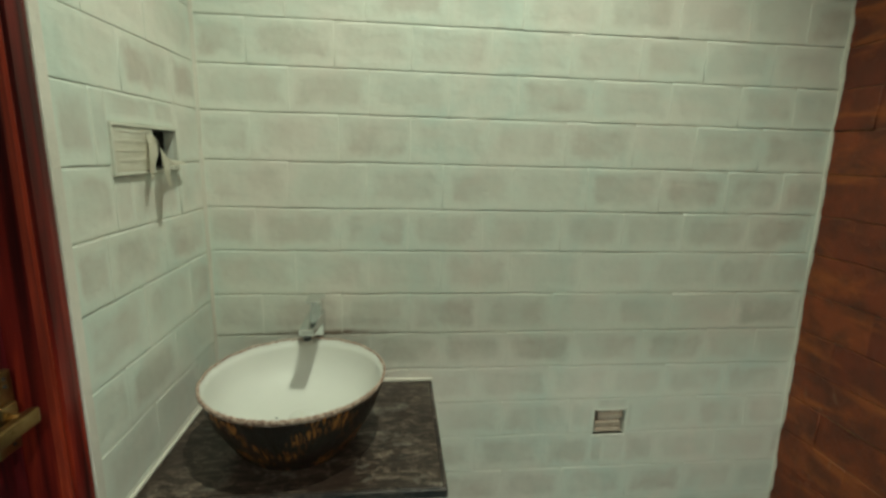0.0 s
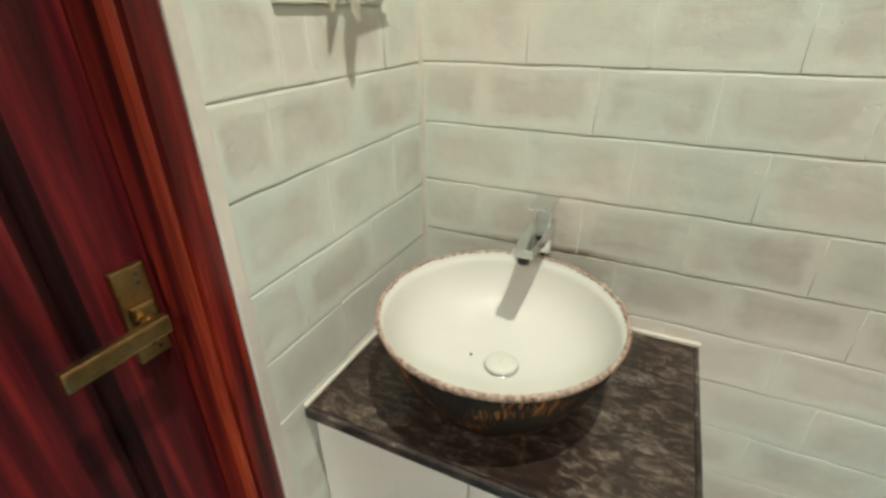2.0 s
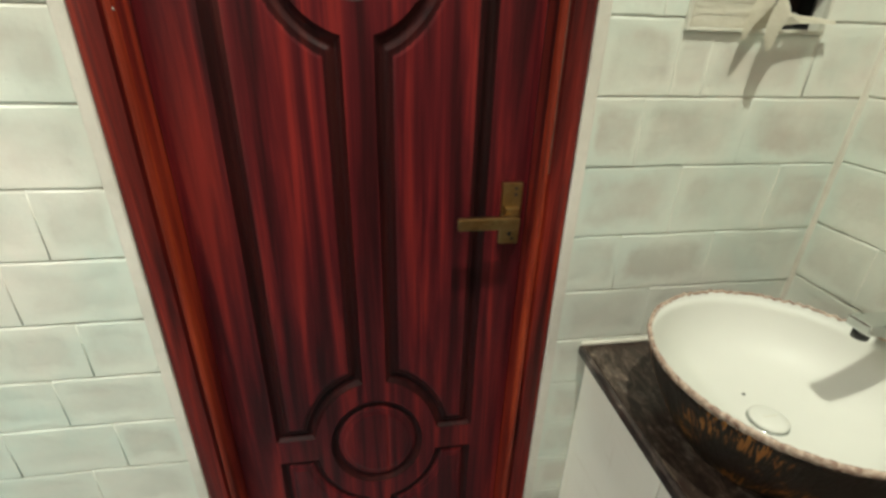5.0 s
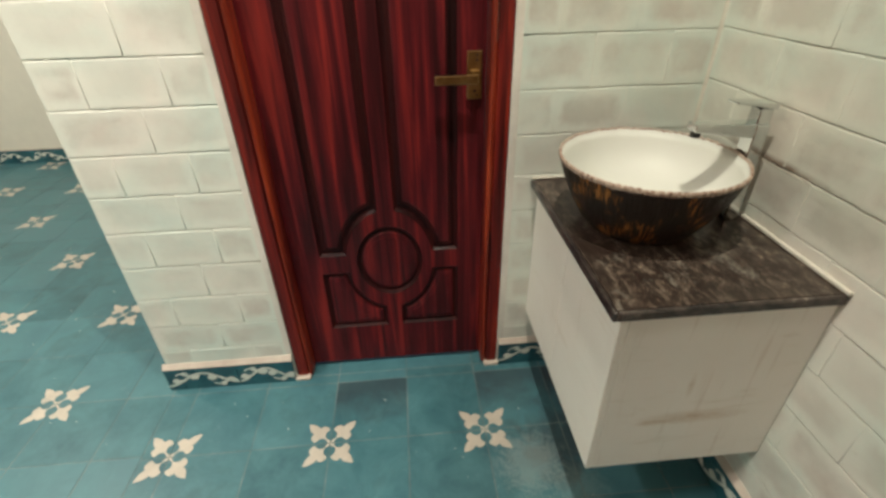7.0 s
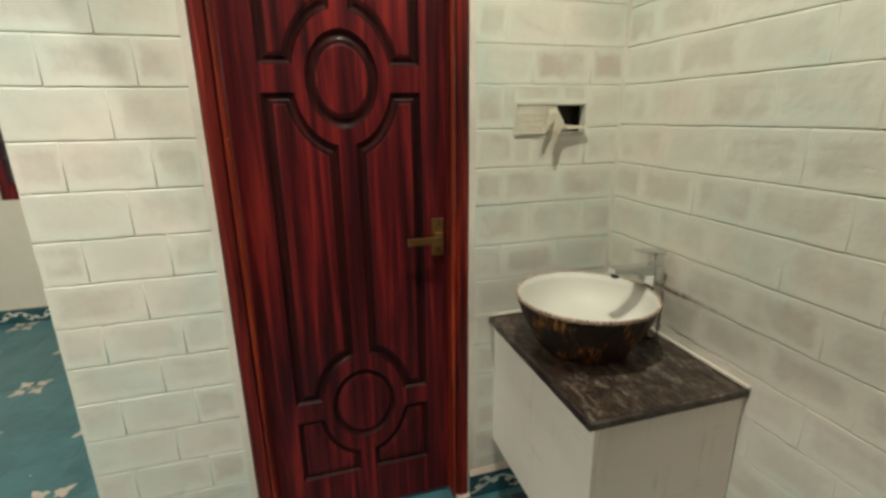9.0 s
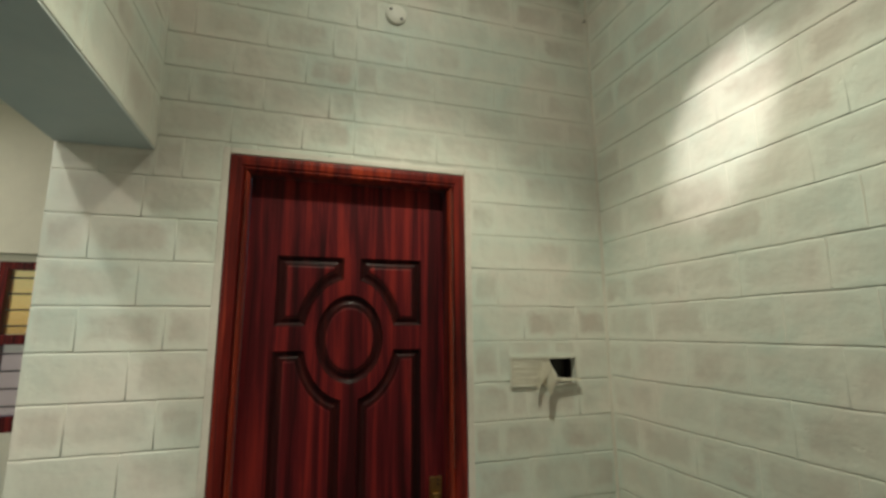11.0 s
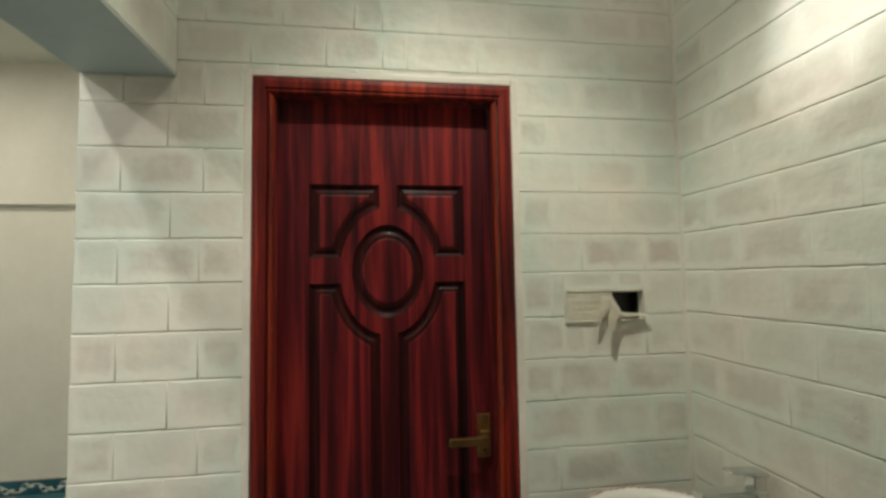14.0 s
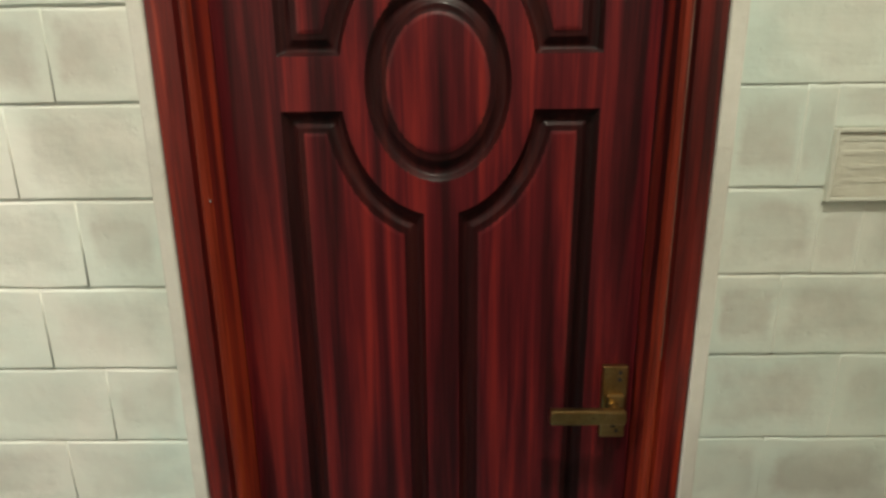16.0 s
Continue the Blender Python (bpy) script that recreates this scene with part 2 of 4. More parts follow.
def cement_tile():
    m, n, l, p = nodes_of("teal_cement_tile")
    v = coords(n, l, (1, 1, 1))
    info = n.new("ShaderNodeObjectInfo")
    base = ramp_of(n, l, info.outputs["Random"], [(0.0, (0.025, 0.098, 0.122)), (0.5, (0.038, 0.128, 0.157)), (1.0, (0.053, 0.153, 0.187))])
    cloud = ramp_of(n, l, noise_of(n, l, v, 7, 7.0, 0.7, 0.4), [(0.36, (0, 0, 0)), (0.66, (0.8, 0.8, 0.8))])
    col = mix_of(n, l, cloud, base, (0.072, 0.205, 0.230))
    dust = ramp_of(n, l, noise_of(n, l, v, 17, 7.0, 0.75, 0.6), [(0.62, (0, 0, 0)), (0.80, (0.4, 0.4, 0.4))])
    col = mix_of(n, l, dust, col, (0.30, 0.36, 0.36))
    grime = ramp_of(n, l, noise_of(n, l, v, 3.6, 6.0, 0.65), [(0.56, (0, 0, 0)), (0.72, (0.45, 0.45, 0.45))])
    col = mix_of(n, l, grime, col, (0.022, 0.045, 0.055))
    sep = n.new("ShaderNodeSeparateXYZ")
    l.new(n.new("ShaderNodeNewGeometry").outputs["Position"], sep.inputs[0])
    patchy = noise_of(n, l, v, 9, 6.0, 0.65, 0.6)
    for y0, y1, deep in ((0.239, 0.487, 0.62), (0.739, 0.987, 0.6), (0.987, 1.237, 0.85)):      # two tiles soaked dark towards the door wall; the last paints the vanity's shade
        across = math_of(n, l, "MULTIPLY", math_of(n, l, "GREATER_THAN", sep.outputs["Y"], y0), math_of(n, l, "LESS_THAN", sep.outputs["Y"], y1))
        along = math_of(n, l, "MULTIPLY", math_of(n, l, "GREATER_THAN", sep.outputs["X"], -0.355), math_of(n, l, "LESS_THAN", sep.outputs["X"], -0.107))
        depth = math_of(n, l, "MULTIPLY_ADD", sep.outputs["X"], -3.6)
        depth.node.inputs[2].default_value = -0.62
        soak_shade = ramp_of(n, l, math_of(n, l, "ADD", depth, patchy), [(0.46, (0, 0, 0)), (0.96, (deep,) * 3)])
        held = math_of(n, l, "MULTIPLY", math_of(n, l, "MULTIPLY", across, along), soak_shade)
        col = mix_of(n, l, held, col, (0.030, 0.029, 0.037))
    # a brownish dirt patch that also paints vanity shade, then two pale scuffs
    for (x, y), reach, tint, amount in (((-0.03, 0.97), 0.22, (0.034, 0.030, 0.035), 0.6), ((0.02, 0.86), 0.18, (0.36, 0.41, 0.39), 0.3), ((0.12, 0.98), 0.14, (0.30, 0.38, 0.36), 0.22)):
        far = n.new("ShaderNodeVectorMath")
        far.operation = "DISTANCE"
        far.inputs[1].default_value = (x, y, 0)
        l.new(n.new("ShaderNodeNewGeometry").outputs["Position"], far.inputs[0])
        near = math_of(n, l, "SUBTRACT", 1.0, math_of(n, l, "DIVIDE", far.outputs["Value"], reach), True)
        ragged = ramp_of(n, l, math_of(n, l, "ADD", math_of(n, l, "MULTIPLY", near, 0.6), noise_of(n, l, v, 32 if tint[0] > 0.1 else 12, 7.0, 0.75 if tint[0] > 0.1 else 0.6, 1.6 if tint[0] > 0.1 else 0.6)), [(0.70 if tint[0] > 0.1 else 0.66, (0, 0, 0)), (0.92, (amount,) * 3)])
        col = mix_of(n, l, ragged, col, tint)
    speck = noise_of(n, l, v, 48, 1.0, 0.4)
    col = mix_of(n, l, ramp_of(n, l, speck, [(0.775, (0, 0, 0)), (0.80, (0.7, 0.7, 0.7))]), col, (0.50, 0.52, 0.49))
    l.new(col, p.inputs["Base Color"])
    l.new(ramp_of(n, l, cloud, [(0.0, (0.34, 0.34, 0.34)), (1.0, (0.5, 0.5, 0.5))]), p.inputs["Roughness"])
    bump_of(n, l, p, noise_of(n, l, v, 60, 5.0), 0.12, 0.001)
    return m


def bark_glaze():
    """Dark brown bark relief with rubbed gold on the ridges."""
    m, n, l, p = nodes_of("bark_glaze")
    sep = n.new("ShaderNodeSeparateXYZ")
    l.new(n.new("ShaderNodeTexCoord").outputs["Object"], sep.inputs[0])
    turn = math_of(n, l, "ARCTAN2", sep.outputs["Y"], sep.outputs["X"])
    around = n.new("ShaderNodeCombineXYZ")
    l.new(turn, around.inputs[0])
    l.new(math_of(n, l, "MULTIPLY", sep.outputs["Z"], 0.75), around.inputs[1])
    ridge = noise_of(n, l, around.outputs[0], 34, 4.0, 0.6, 0.35)
    wide = n.new("ShaderNodeCombineXYZ")
    l.new(turn, wide.inputs[0])
    l.new(math_of(n, l, "MULTIPLY", sep.outputs["Z"], 5.0), wide.inputs[1])
    area = ramp_of(n, l, noise_of(n, l, wide.outputs[0], 2.4, 3.0), [(0.50, (0, 0, 0)), (0.60, (1, 1, 1))])
    gold = math_of(n, l, "MULTIPLY", ramp_of(n, l, ridge, [(0.50, (0, 0, 0)), (0.58, (1, 1, 1))]), area)
    l.new(mix_of(n, l, gold, (0.019, 0.011, 0.007), (0.52, 0.21, 0.06)), p.inputs["Base Color"])
    l.new(math_of(n, l, "MULTIPLY", gold, 0.7), p.inputs["Metallic"])
    p.inputs["Roughness"].default_value = 0.45
    p.inputs["Specular IOR Level"].default_value = 0.3
    bump_of(n, l, p, ridge, 0.8, 0.005)
    return m


def laminate():
    m, n, l, p = nodes_of("white_laminate")
    v = coords(n, l, (1, 1, 1))
    col = ramp_of(n, l, noise_of(n, l, v, 4, 4.0), [(0.35, (0.86, 0.81, 0.74)), (0.65, (0.89, 0.85, 0.785))])
    streak = noise_of(n, l, coords(n, l, (2, 2.2, 14)), 3.1, 4.0, 0.6, 0.5)
    col = mix_of(n, l, ramp_of(n, l, streak, [(0.60, (0, 0, 0)), (0.78, (0.3, 0.3, 0.3))]), col, (0.55, 0.44, 0.31))
    drip = noise_of(n, l, coords(n, l, (16, 16, 1.2)), 3.1, 4.0, 0.6, 0.3)
    col = mix_of(n, l, ramp_of(n, l, drip, [(0.60, (0, 0, 0)), (0.80, (0.4, 0.4, 0.4))]), col, (0.55, 0.43, 0.33))
    for (y, z), (wy, wz), amount in (((1.15, 0.415), (0.17, 0.030), 0.6), ((1.06, 0.405), (0.06, 0.014), 0.5), ((1.12, 0.52), (0.012, 0.05), 0.4)):
        far = n.new("ShaderNodeVectorMath")
        far.operation = "DISTANCE"
        far.inputs[1].default_value = (0, y / wy, z / wz)
        l.new(coords(n, l, (0, 1 / wy, 1 / wz)), far.inputs[0])
        near = math_of(n, l, "SUBTRACT", 1.0, far.outputs["Value"], True)
        smear = ramp_of(n, l, math_of(n, l, "MULTIPLY", near, noise_of(n, l, coords(n, l, (20, 20, 60)), 2.0, 5.0, 0.7)), [(0.08, (0, 0, 0)), (0.5, (amount,) * 3)])
        col = mix_of(n, l, smear, col, (0.50, 0.33, 0.18))
    l.new(col, p.inputs["Base Color"])
    p.inputs["Roughness"].default_value = 0.38
    bump_of(n, l, p, noise_of(n, l, v, 25, 3.0), 0.06, 0.001)
    return m


M_BLOCK, M_CLAY, M_GRANITE, M_TILE, M_BARK, M_LAM, M_NOSING = painted_block(), clay_block(), granite(), cement_tile(), bark_glaze(), laminate(), nosing()
M_WOOD = varnished_wood("red_varnished_wood", (0.024, 0.0030, 0.0044), (0.088, 0.0066, 0.0098), (0.235, 0.0195, 0.0165))
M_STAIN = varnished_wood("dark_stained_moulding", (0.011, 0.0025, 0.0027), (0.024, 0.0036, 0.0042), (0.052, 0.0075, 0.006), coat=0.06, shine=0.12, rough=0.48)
M_FRAME = varnished_wood("red_varnished_frame", (0.035, 0.0042, 0.0045), (0.15, 0.0125, 0.0095), (0.40, 0.045, 0.016))
M_BEAD = varnished_wood("lit_orange_bead", (0.075, 0.0085, 0.0055), (0.25, 0.028, 0.011), (0.46, 0.075, 0.024))
M_MORTAR = plain("painted_joint", (0.66, 0.66, 0.59), (0.76, 0.75, 0.68), 12, 0.6, bump=0.3, distance=0.002)
M_CLAYJOINT = plain("sandy_joint", (0.26, 0.13, 0.06), (0.40, 0.24, 0.12), 20, 0.8, bump=0.5, distance=0.003)
M_PLASTER = plain("cream_plaster", (0.66, 0.63, 0.55), (0.74, 0.71, 0.62), 2.2, 0.6, bump=0.12, distance=0.002)
M_BEAMPAINT = plain("smooth_grey_paint", (0.44, 0.49, 0.50), (0.54, 0.58, 0.57), 3, 0.45, bump=0.1, distance=0.002)
M_CEIL = plain("ceiling_paint", (0.72, 0.70, 0.62), (0.79, 0.77, 0.69), 2.0, 0.7, bump=0.1, distance=0.002)
M_LEDGE = plain("pinkish_plaster", (0.48, 0.39, 0.33), (0.62, 0.54, 0.47), 9, 0.7, bump=0.3, distance=0.002)
M_MARGIN = plain("rubbed_plaster", (0.60, 0.56, 0.50), (0.72, 0.67, 0.61), 7, 0.6, bump=0.4, distance=0.004)
M_CAULK = plain("white_sealant", (0.56, 0.53, 0.46), (0.66, 0.62, 0.55), 15, 0.5)
M_GROUT = plain("grey_grout", (0.03, 0.08, 0.09), (0.26, 0.28, 0.27), 7, 0.8, bump=0.4, distance=0.001)
M_MOTIF = plain("ivory_pigment", (0.44, 0.39, 0.33), (0.54, 0.48, 0.41), 14, 0.45)
M_SKIRT = plain("dark_teal_glaze", (0.010, 0.055, 0.075), (0.022, 0.13, 0.16), 9, 0.32)
M_VINE = plain("pale_vine_glaze", (0.52, 0.56, 0.51), (0.70, 0.69, 0.62), 16, 0.35)
M_CHROME = plain("chrome", (0.62, 0.65, 0.65), (0.70, 0.72, 0.71), 6, 0.12, metal=1.0, bump=0.0)
M_BLACK = plain("black_plastic", (0.006, 0.006, 0.006), (0.016, 0.015, 0.014), 30, 0.5)
M_BRASS = plain("antique_brass", (0.24, 0.145, 0.055), (0.44, 0.30, 0.13), 22, 0.33, metal=1.0, bump=0.2)
M_CERAMIC, cn, cl, cp = nodes_of("white_ceramic")
cl.new(ramp_of(cn, cl, noise_of(cn, cl, coords(cn, cl, (1, 1, 1)), 4, 3.0), [(0.3, (0.57, 0.565, 0.525)), (0.7, (0.62, 0.615, 0.57))]), cp.inputs["Base Color"])
cp.inputs["Roughness"].default_value, cp.inputs["Specular IOR Level"].default_value = 0.42, 0.25
M_CAP = plain("white_plastic", (0.80, 0.79, 0.73), (0.85, 0.84, 0.78), 8, 0.35)
M_RIM = plain("brown_rim_glaze", (0.12, 0.045, 0.028), (0.58, 0.46, 0.37), 120, 0.45, kind="Object", bump=0.4)
M_PLASTIC = plain("ivory_plastic", (0.54, 0.53, 0.46), (0.64, 0.62, 0.54), 10, 0.4)
M_TAPE = plain("masking_paper", (0.66, 0.62, 0.52), (0.76, 0.72, 0.62), 18, 0.7, bump=0.4, distance=0.003)
M_TAPE_DIRTY = plain("stained_masking_paper", (0.50, 0.46, 0.37), (0.66, 0.63, 0.54), 9, rough=0.7, bump=0.5, distance=0.004, stretch=(1, 1, 4))
M_CAVITY = plain("raw_clay_cavity", (0.42, 0.30, 0.22), (0.64, 0.54, 0.45), 30, 0.85, bump=0.8, distance=0.006)
M_PALE_BROWN = plain("pale_brown", (0.09, 0.045, 0.035), (0.26, 0.18, 0.14), 26, 0.45, stretch=(1, 1, 0.3))
M_IRON = plain("painted_iron", (0.02, 0.018, 0.018), (0.05, 0.045, 0.04), 30, 0.5)

glass_mat, gn, gl, gp = nodes_of("window_glass")
gp.inputs["Transmission Weight"].default_value, gp.inputs["Roughness"].default_value, gp.inputs["IOR"].default_value = 1.0, 0.02, 1.45


amber_mat, an, al, ap = nodes_of("amber_glass")
ap.inputs["Transmission Weight"].default_value, ap.inputs["Roughness"].default_value = 1.0, 0.12
ap.inputs["Base Color"].default_value = (1.0, 0.66, 0.28, 1)


# ---- mesh helpers ----
def link(name, bm, material, parent=None, label="", smooth=False):
    bmesh.ops.recalc_face_normals(bm, faces=bm.faces)
    me = bpy.data.meshes.new(name)
    bm.to_mesh(me)
    bm.free()
    for mt in material if isinstance(material, (list, tuple)) else (material,):
        me.materials.append(mt)
    if smooth:
        for f in me.polygons:
            f.use_smooth = True
    ob = new(name, me)
    ob.parent = parent
    if label:
        tagged(ob, label)
    return ob


def part(name, bm, material, parent, label="", smooth=False):
    return link(name, bm, material, parent, label, smooth)


def base(name, place, label, category, **more):
    ob = new(name)
    ob.empty_display_size = 0.05
    ob.location = place
    return tagged(ob, label, category, **more)


def box(x0, x1, y0, y1, z0, z1, bevel=0.0, seg=2, bm=None):
    own = bmesh.new()
    bmesh.ops.create_cube(own, size=1.0, matrix=Matrix.Translation(((x0 + x1) / 2, (y0 + y1) / 2, (z0 + z1) / 2)) @ Matrix.Diagonal((x1 - x0, y1 - y0, z1 - z0, 1)))
    if bevel:
        bmesh.ops.bevel(own, geom=own.edges[:], offset=bevel, segments=seg, profile=0.5, affect="EDGES", clamp_overlap=True)
    if bm is None:
        return own
    join(bm, own)
    return bm


def join(bm, other, m=None):
    """Adds other to bm, moved by m."""
    if m is not None:
        bmesh.ops.transform(other, matrix=m, verts=other.verts)
    seen = {v: bm.verts.new(v.co) for v in other.verts}
    for f in other.faces:
        g = bm.faces.new([seen[v] for v in f.verts])
        g.material_index, g.smooth = f.material_index, f.smooth
    other.free()


def tube(bm, a, b, r, seg=12):
    a, b = Vector(a), Vector(b)
    own = bmesh.new()
    bmesh.ops.create_cone(own, cap_ends=True, segments=seg, radius1=r, radius2=r, depth=(b - a).length)
    join(bm, own, Matrix.Translation((a + b) / 2) @ (b - a).to_track_quat("Z", "Y").to_matrix().to_4x4())
    return bm


def lathe(profile, seg, wob=None, caps="both"):
    """Turns (r, z) pairs round the z axis; wob(angle, r, z) gives the changed r, z."""
    bm = bmesh.new()
    rings = []
    for r, z in profile:
        ring = []
        for k in range(seg):
            a = 2 * math.pi * k / seg
            rr, zz = wob(a, r, z) if wob else (r, z)
            ring.append(bm.verts.new((rr * math.cos(a), rr * math.sin(a), zz)))
        rings.append(ring)
    for p, q in zip(rings, rings[1:]):
        for k in range(seg):
            bm.faces.new((p[k], p[(k + 1) % seg], q[(k + 1) % seg], q[k]))
    for ring in {"both": (rings[0], rings[-1]), "last": (rings[-1],), "none": ()}[caps]:
        bm.faces.new(ring)
    return bm


def rects_around(u0, u1, z0, z1, holes):
    """The rectangle less its holes, as rectangles."""
    holes = [h for h in holes if h[0] < u1 and h[1] > u0 and h[2] < z1 and h[3] > z0]
    us = sorted({u0, u1, *(min(max(v, u0), u1) for h in holes for v in h[:2])})
    zs = sorted({z0, z1, *(min(max(v, z0), z1) for h in holes for v in h[2:])})
    for a, b in zip(us, us[1:]):
        run = None
        for c, d in zip(zs, zs[1:]):
            free = not any(h[0] < (a + b) / 2 < h[1] and h[2] < (c + d) / 2 < h[3] for h in holes)
            if free and run:
                run = (run[0], d)
            elif free:
                run = (c, d)
            elif run:
                yield a, b, *run
                run = None
        if run:
            yield a, b, *run


# ---- large structure ----
DOOR_HOLE = (0.087, 0.830, -0.05, 2.079)
NICHE = (0.985, 1.226, 1.371, 1.455)
CAVITY = (0.748, 0.852, 0.545, 0.628)
JOINT = 0.003                              # depth of the joints behind the block faces


def slab(name, turn, u0, u1, z0, z1, thick, holes, material, label, front=JOINT):
    """A wall in its own frame: u along it, its face towards -y, seen from the room."""
    bm = bmesh.new()
    for a, b, c, d in rects_around(u0, u1, z0, z1, holes):
        box(a, b, front, thick, c, d, bm=bm)
    ob = link(name, bm, material)
    ob.matrix_world = turn
    return tagged(ob, label, "wall", kind="structure")


TURN_W = Matrix.Translation((XW, 0, 0)) @ Matrix.Rotation(radians(90), 4, "Z")      # u = y
TURN_N = Matrix.Translation((0, YB, 0))                                             # u = x
TURN_E = Matrix.Translation((XE + 0.016, 0, 0)) @ Matrix.Rotation(radians(-90), 4, "Z") @ Matrix.Rotation(0.0165, 4, "X")     # u = -y, leaning in a little
TURN_S = Matrix.Translation((0, BEAM_N, 0)) @ Matrix.Rotation(radians(180), 4, "Z")  # u = -x

wall_w = slab("wall_west", TURN_W, BEAM_F, YB, 0, BLOCK_TOP, 0.24, [DOOR_HOLE, NICHE], M_MORTAR, "white-painted block wall with a door opening")
wall_n = slab("wall_north", TURN_N, XW - 0.24, XE + 0.24, 0, BLOCK_TOP, 0.24, [CAVITY], M_MORTAR, "white-painted block wall behind the washbasin")
wall_e = slab("wall_east", TURN_E, -YB, -BEAM_F, 0, CEIL, 0.24, [], M_CLAYJOINT, "bare orange-brown clay block wall")
wall_s = slab("wall_south", TURN_S, -XE, -XW, BEAM_Z + 0.002, BLOCK_TOP, BEAM_N - BEAM_F, [], M_MORTAR, "white-painted block wall above the beam")
tagged(link("beam", box(XW + 0.001, XE, BEAM_F, BEAM_N - 0.001, BEAM_Z - 0.004, BEAM_Z + 0.001), M_BEAMPAINT), "smooth painted underside of the beam over the opening", "beam", kind="structure")

# plaster band above the blocks, and the ceiling
band = box(XW - 0.24, XW + 0.006, BEAM_F, YB + 0.24, BLOCK_TOP, CEIL)
box(XW + 0.006, XE, YB - 0.006, YB + 0.24, BLOCK_TOP, CEIL, bm=band)
box(XW + 0.006, XE, BEAM_F, BEAM_N + 0.006, BLOCK_TOP, CEIL, bm=band)
tagged(link("trim", band, M_CEIL), "plain cream plaster band above the blocks", "plaster band", kind="structure")
tagged(link("ceiling", box(FAR_X - 0.3, FAR_E + 0.3, FAR_Y - 0.3, YB + 0.3, CEIL, CEIL + 0.15), M_CEIL), "plain cream painted ceiling", "ceiling", kind="structure")

# the hall beyond the opening
WIN = (-1.70, -0.80, 0.90, 2.05)
TURN_F = Matrix.Translation((FAR_X, 0, 0)) @ Matrix.Rotation(radians(90), 4, "Z")
slab("wall_hall_west", TURN_F, FAR_Y, BEAM_F, 0, 2.10, 0.22, [WIN], M_PLASTER, "plain cream plastered wall with a window", 0.0)
slab("wall_hall_west_upper", TURN_F, FAR_Y, BEAM_F, 2.10, CEIL, 0.22, [], M_PLASTER, "cream plastered lintel band above the window", -0.055)
tagged(link("wall_hall_north", box(FAR_X - 0.2, XW - 0.24, BEAM_F, BEAM_F + 0.22, 0, CEIL), M_PLASTER), "plain cream plastered hall wall", "wall", kind="structure")
tagged(link("wall_hall_south", box(FAR_X - 0.2, FAR_E + 0.2, FAR_Y - 0.2, FAR_Y, 0, CEIL), M_PLASTER), "plain cream plastered hall wall", "wall", kind="structure")
tagged(link("wall_hall_east", box(FAR_E, FAR_E + 0.2, FAR_Y, BEAM_F, 0, CEIL), M_PLASTER), "plain cream plastered hall wall", "wall", kind="structure")
floor = link("floor", box(FAR_X - 0.3, FAR_E + 0.3, FAR_Y - 0.3, YB + 0.3, -0.12, -0.0010), M_GROUT)
tagged(floor, "teal cement tile floor with ivory flower motifs", "floor", kind="structure")
tagged(link("ground", box(-60, 60, -60, 60, -0.4, -0.35), M_CAVITY), "bare earth outside the window", "ground", kind="structure")

# plaster margin round the door frame
m = bmesh.new()
for a, b, c, d in rects_around(0.067, 0.852, 0.125, 2.098, [(0.0875, 0.8295, 0.0, 2.0795)]):
    box(XW - 0.03, XW + 0.001, a, b, c, d, 0.0025, bm=m)
tagged(link("trim", m, M_MARGIN), "thin white plaster margin round the door frame", "plaster margin", kind="structure")


# paint-filled corner between the two block walls
m = bmesh.new()
ends = [[m.verts.new((XW + dx, YB - dy, z)) for dx, dy in ((-0.004, -0.004), (0.0075, -0.0005), (0.0065, 0.0008), (0.0020, 0.0020), (0.0008, 0.0065), (-0.0005, 0.0075))] for z in (0.124, BLOCK_TOP - 0.001)]
for i in range(6):
    m.faces.new((ends[0][i], ends[0][(i + 1) % 6], ends[1][(i + 1) % 6], ends[1][i]))
m.faces.new(ends[0])
m.faces.new(ends[1])
tagged(link("trim", m, M_CAULK), "corner of the block walls filled with white paint", "wall corner", kind="structure")


# white paint run over onto the clay wall, in a ragged line
rag = random.Random(21)
m = bmesh.new()
line, z, prev = 0.005, 0.122, None
while z < BLOCK_TOP:
    line = min(0.010, max(0.001, line + rag.uniform(-0.004, 0.004)))
    x = XE + 0.016 - 0.0165 * z - 0.0035
    row = [m.verts.new(q) for q in ((x - 0.0012, YB - line, z), (x + 0.012, YB - line, z), (x + 0.012, YB + 0.002, z), (x - 0.0012, YB + 0.002, z))]
    if prev:
        for i in range(4):
            m.faces.new((prev[i], prev[(i + 1) % 4], row[(i + 1) % 4], row[i]))
    else:
        m.faces.new(row)
    prev = row
    z += rag.uniform(0.012, 0.035)
m.faces.new(prev)
tagged(link("trim", m, M_CAULK), "ragged edge of white paint on the clay wall", "paint edge", kind="structure")


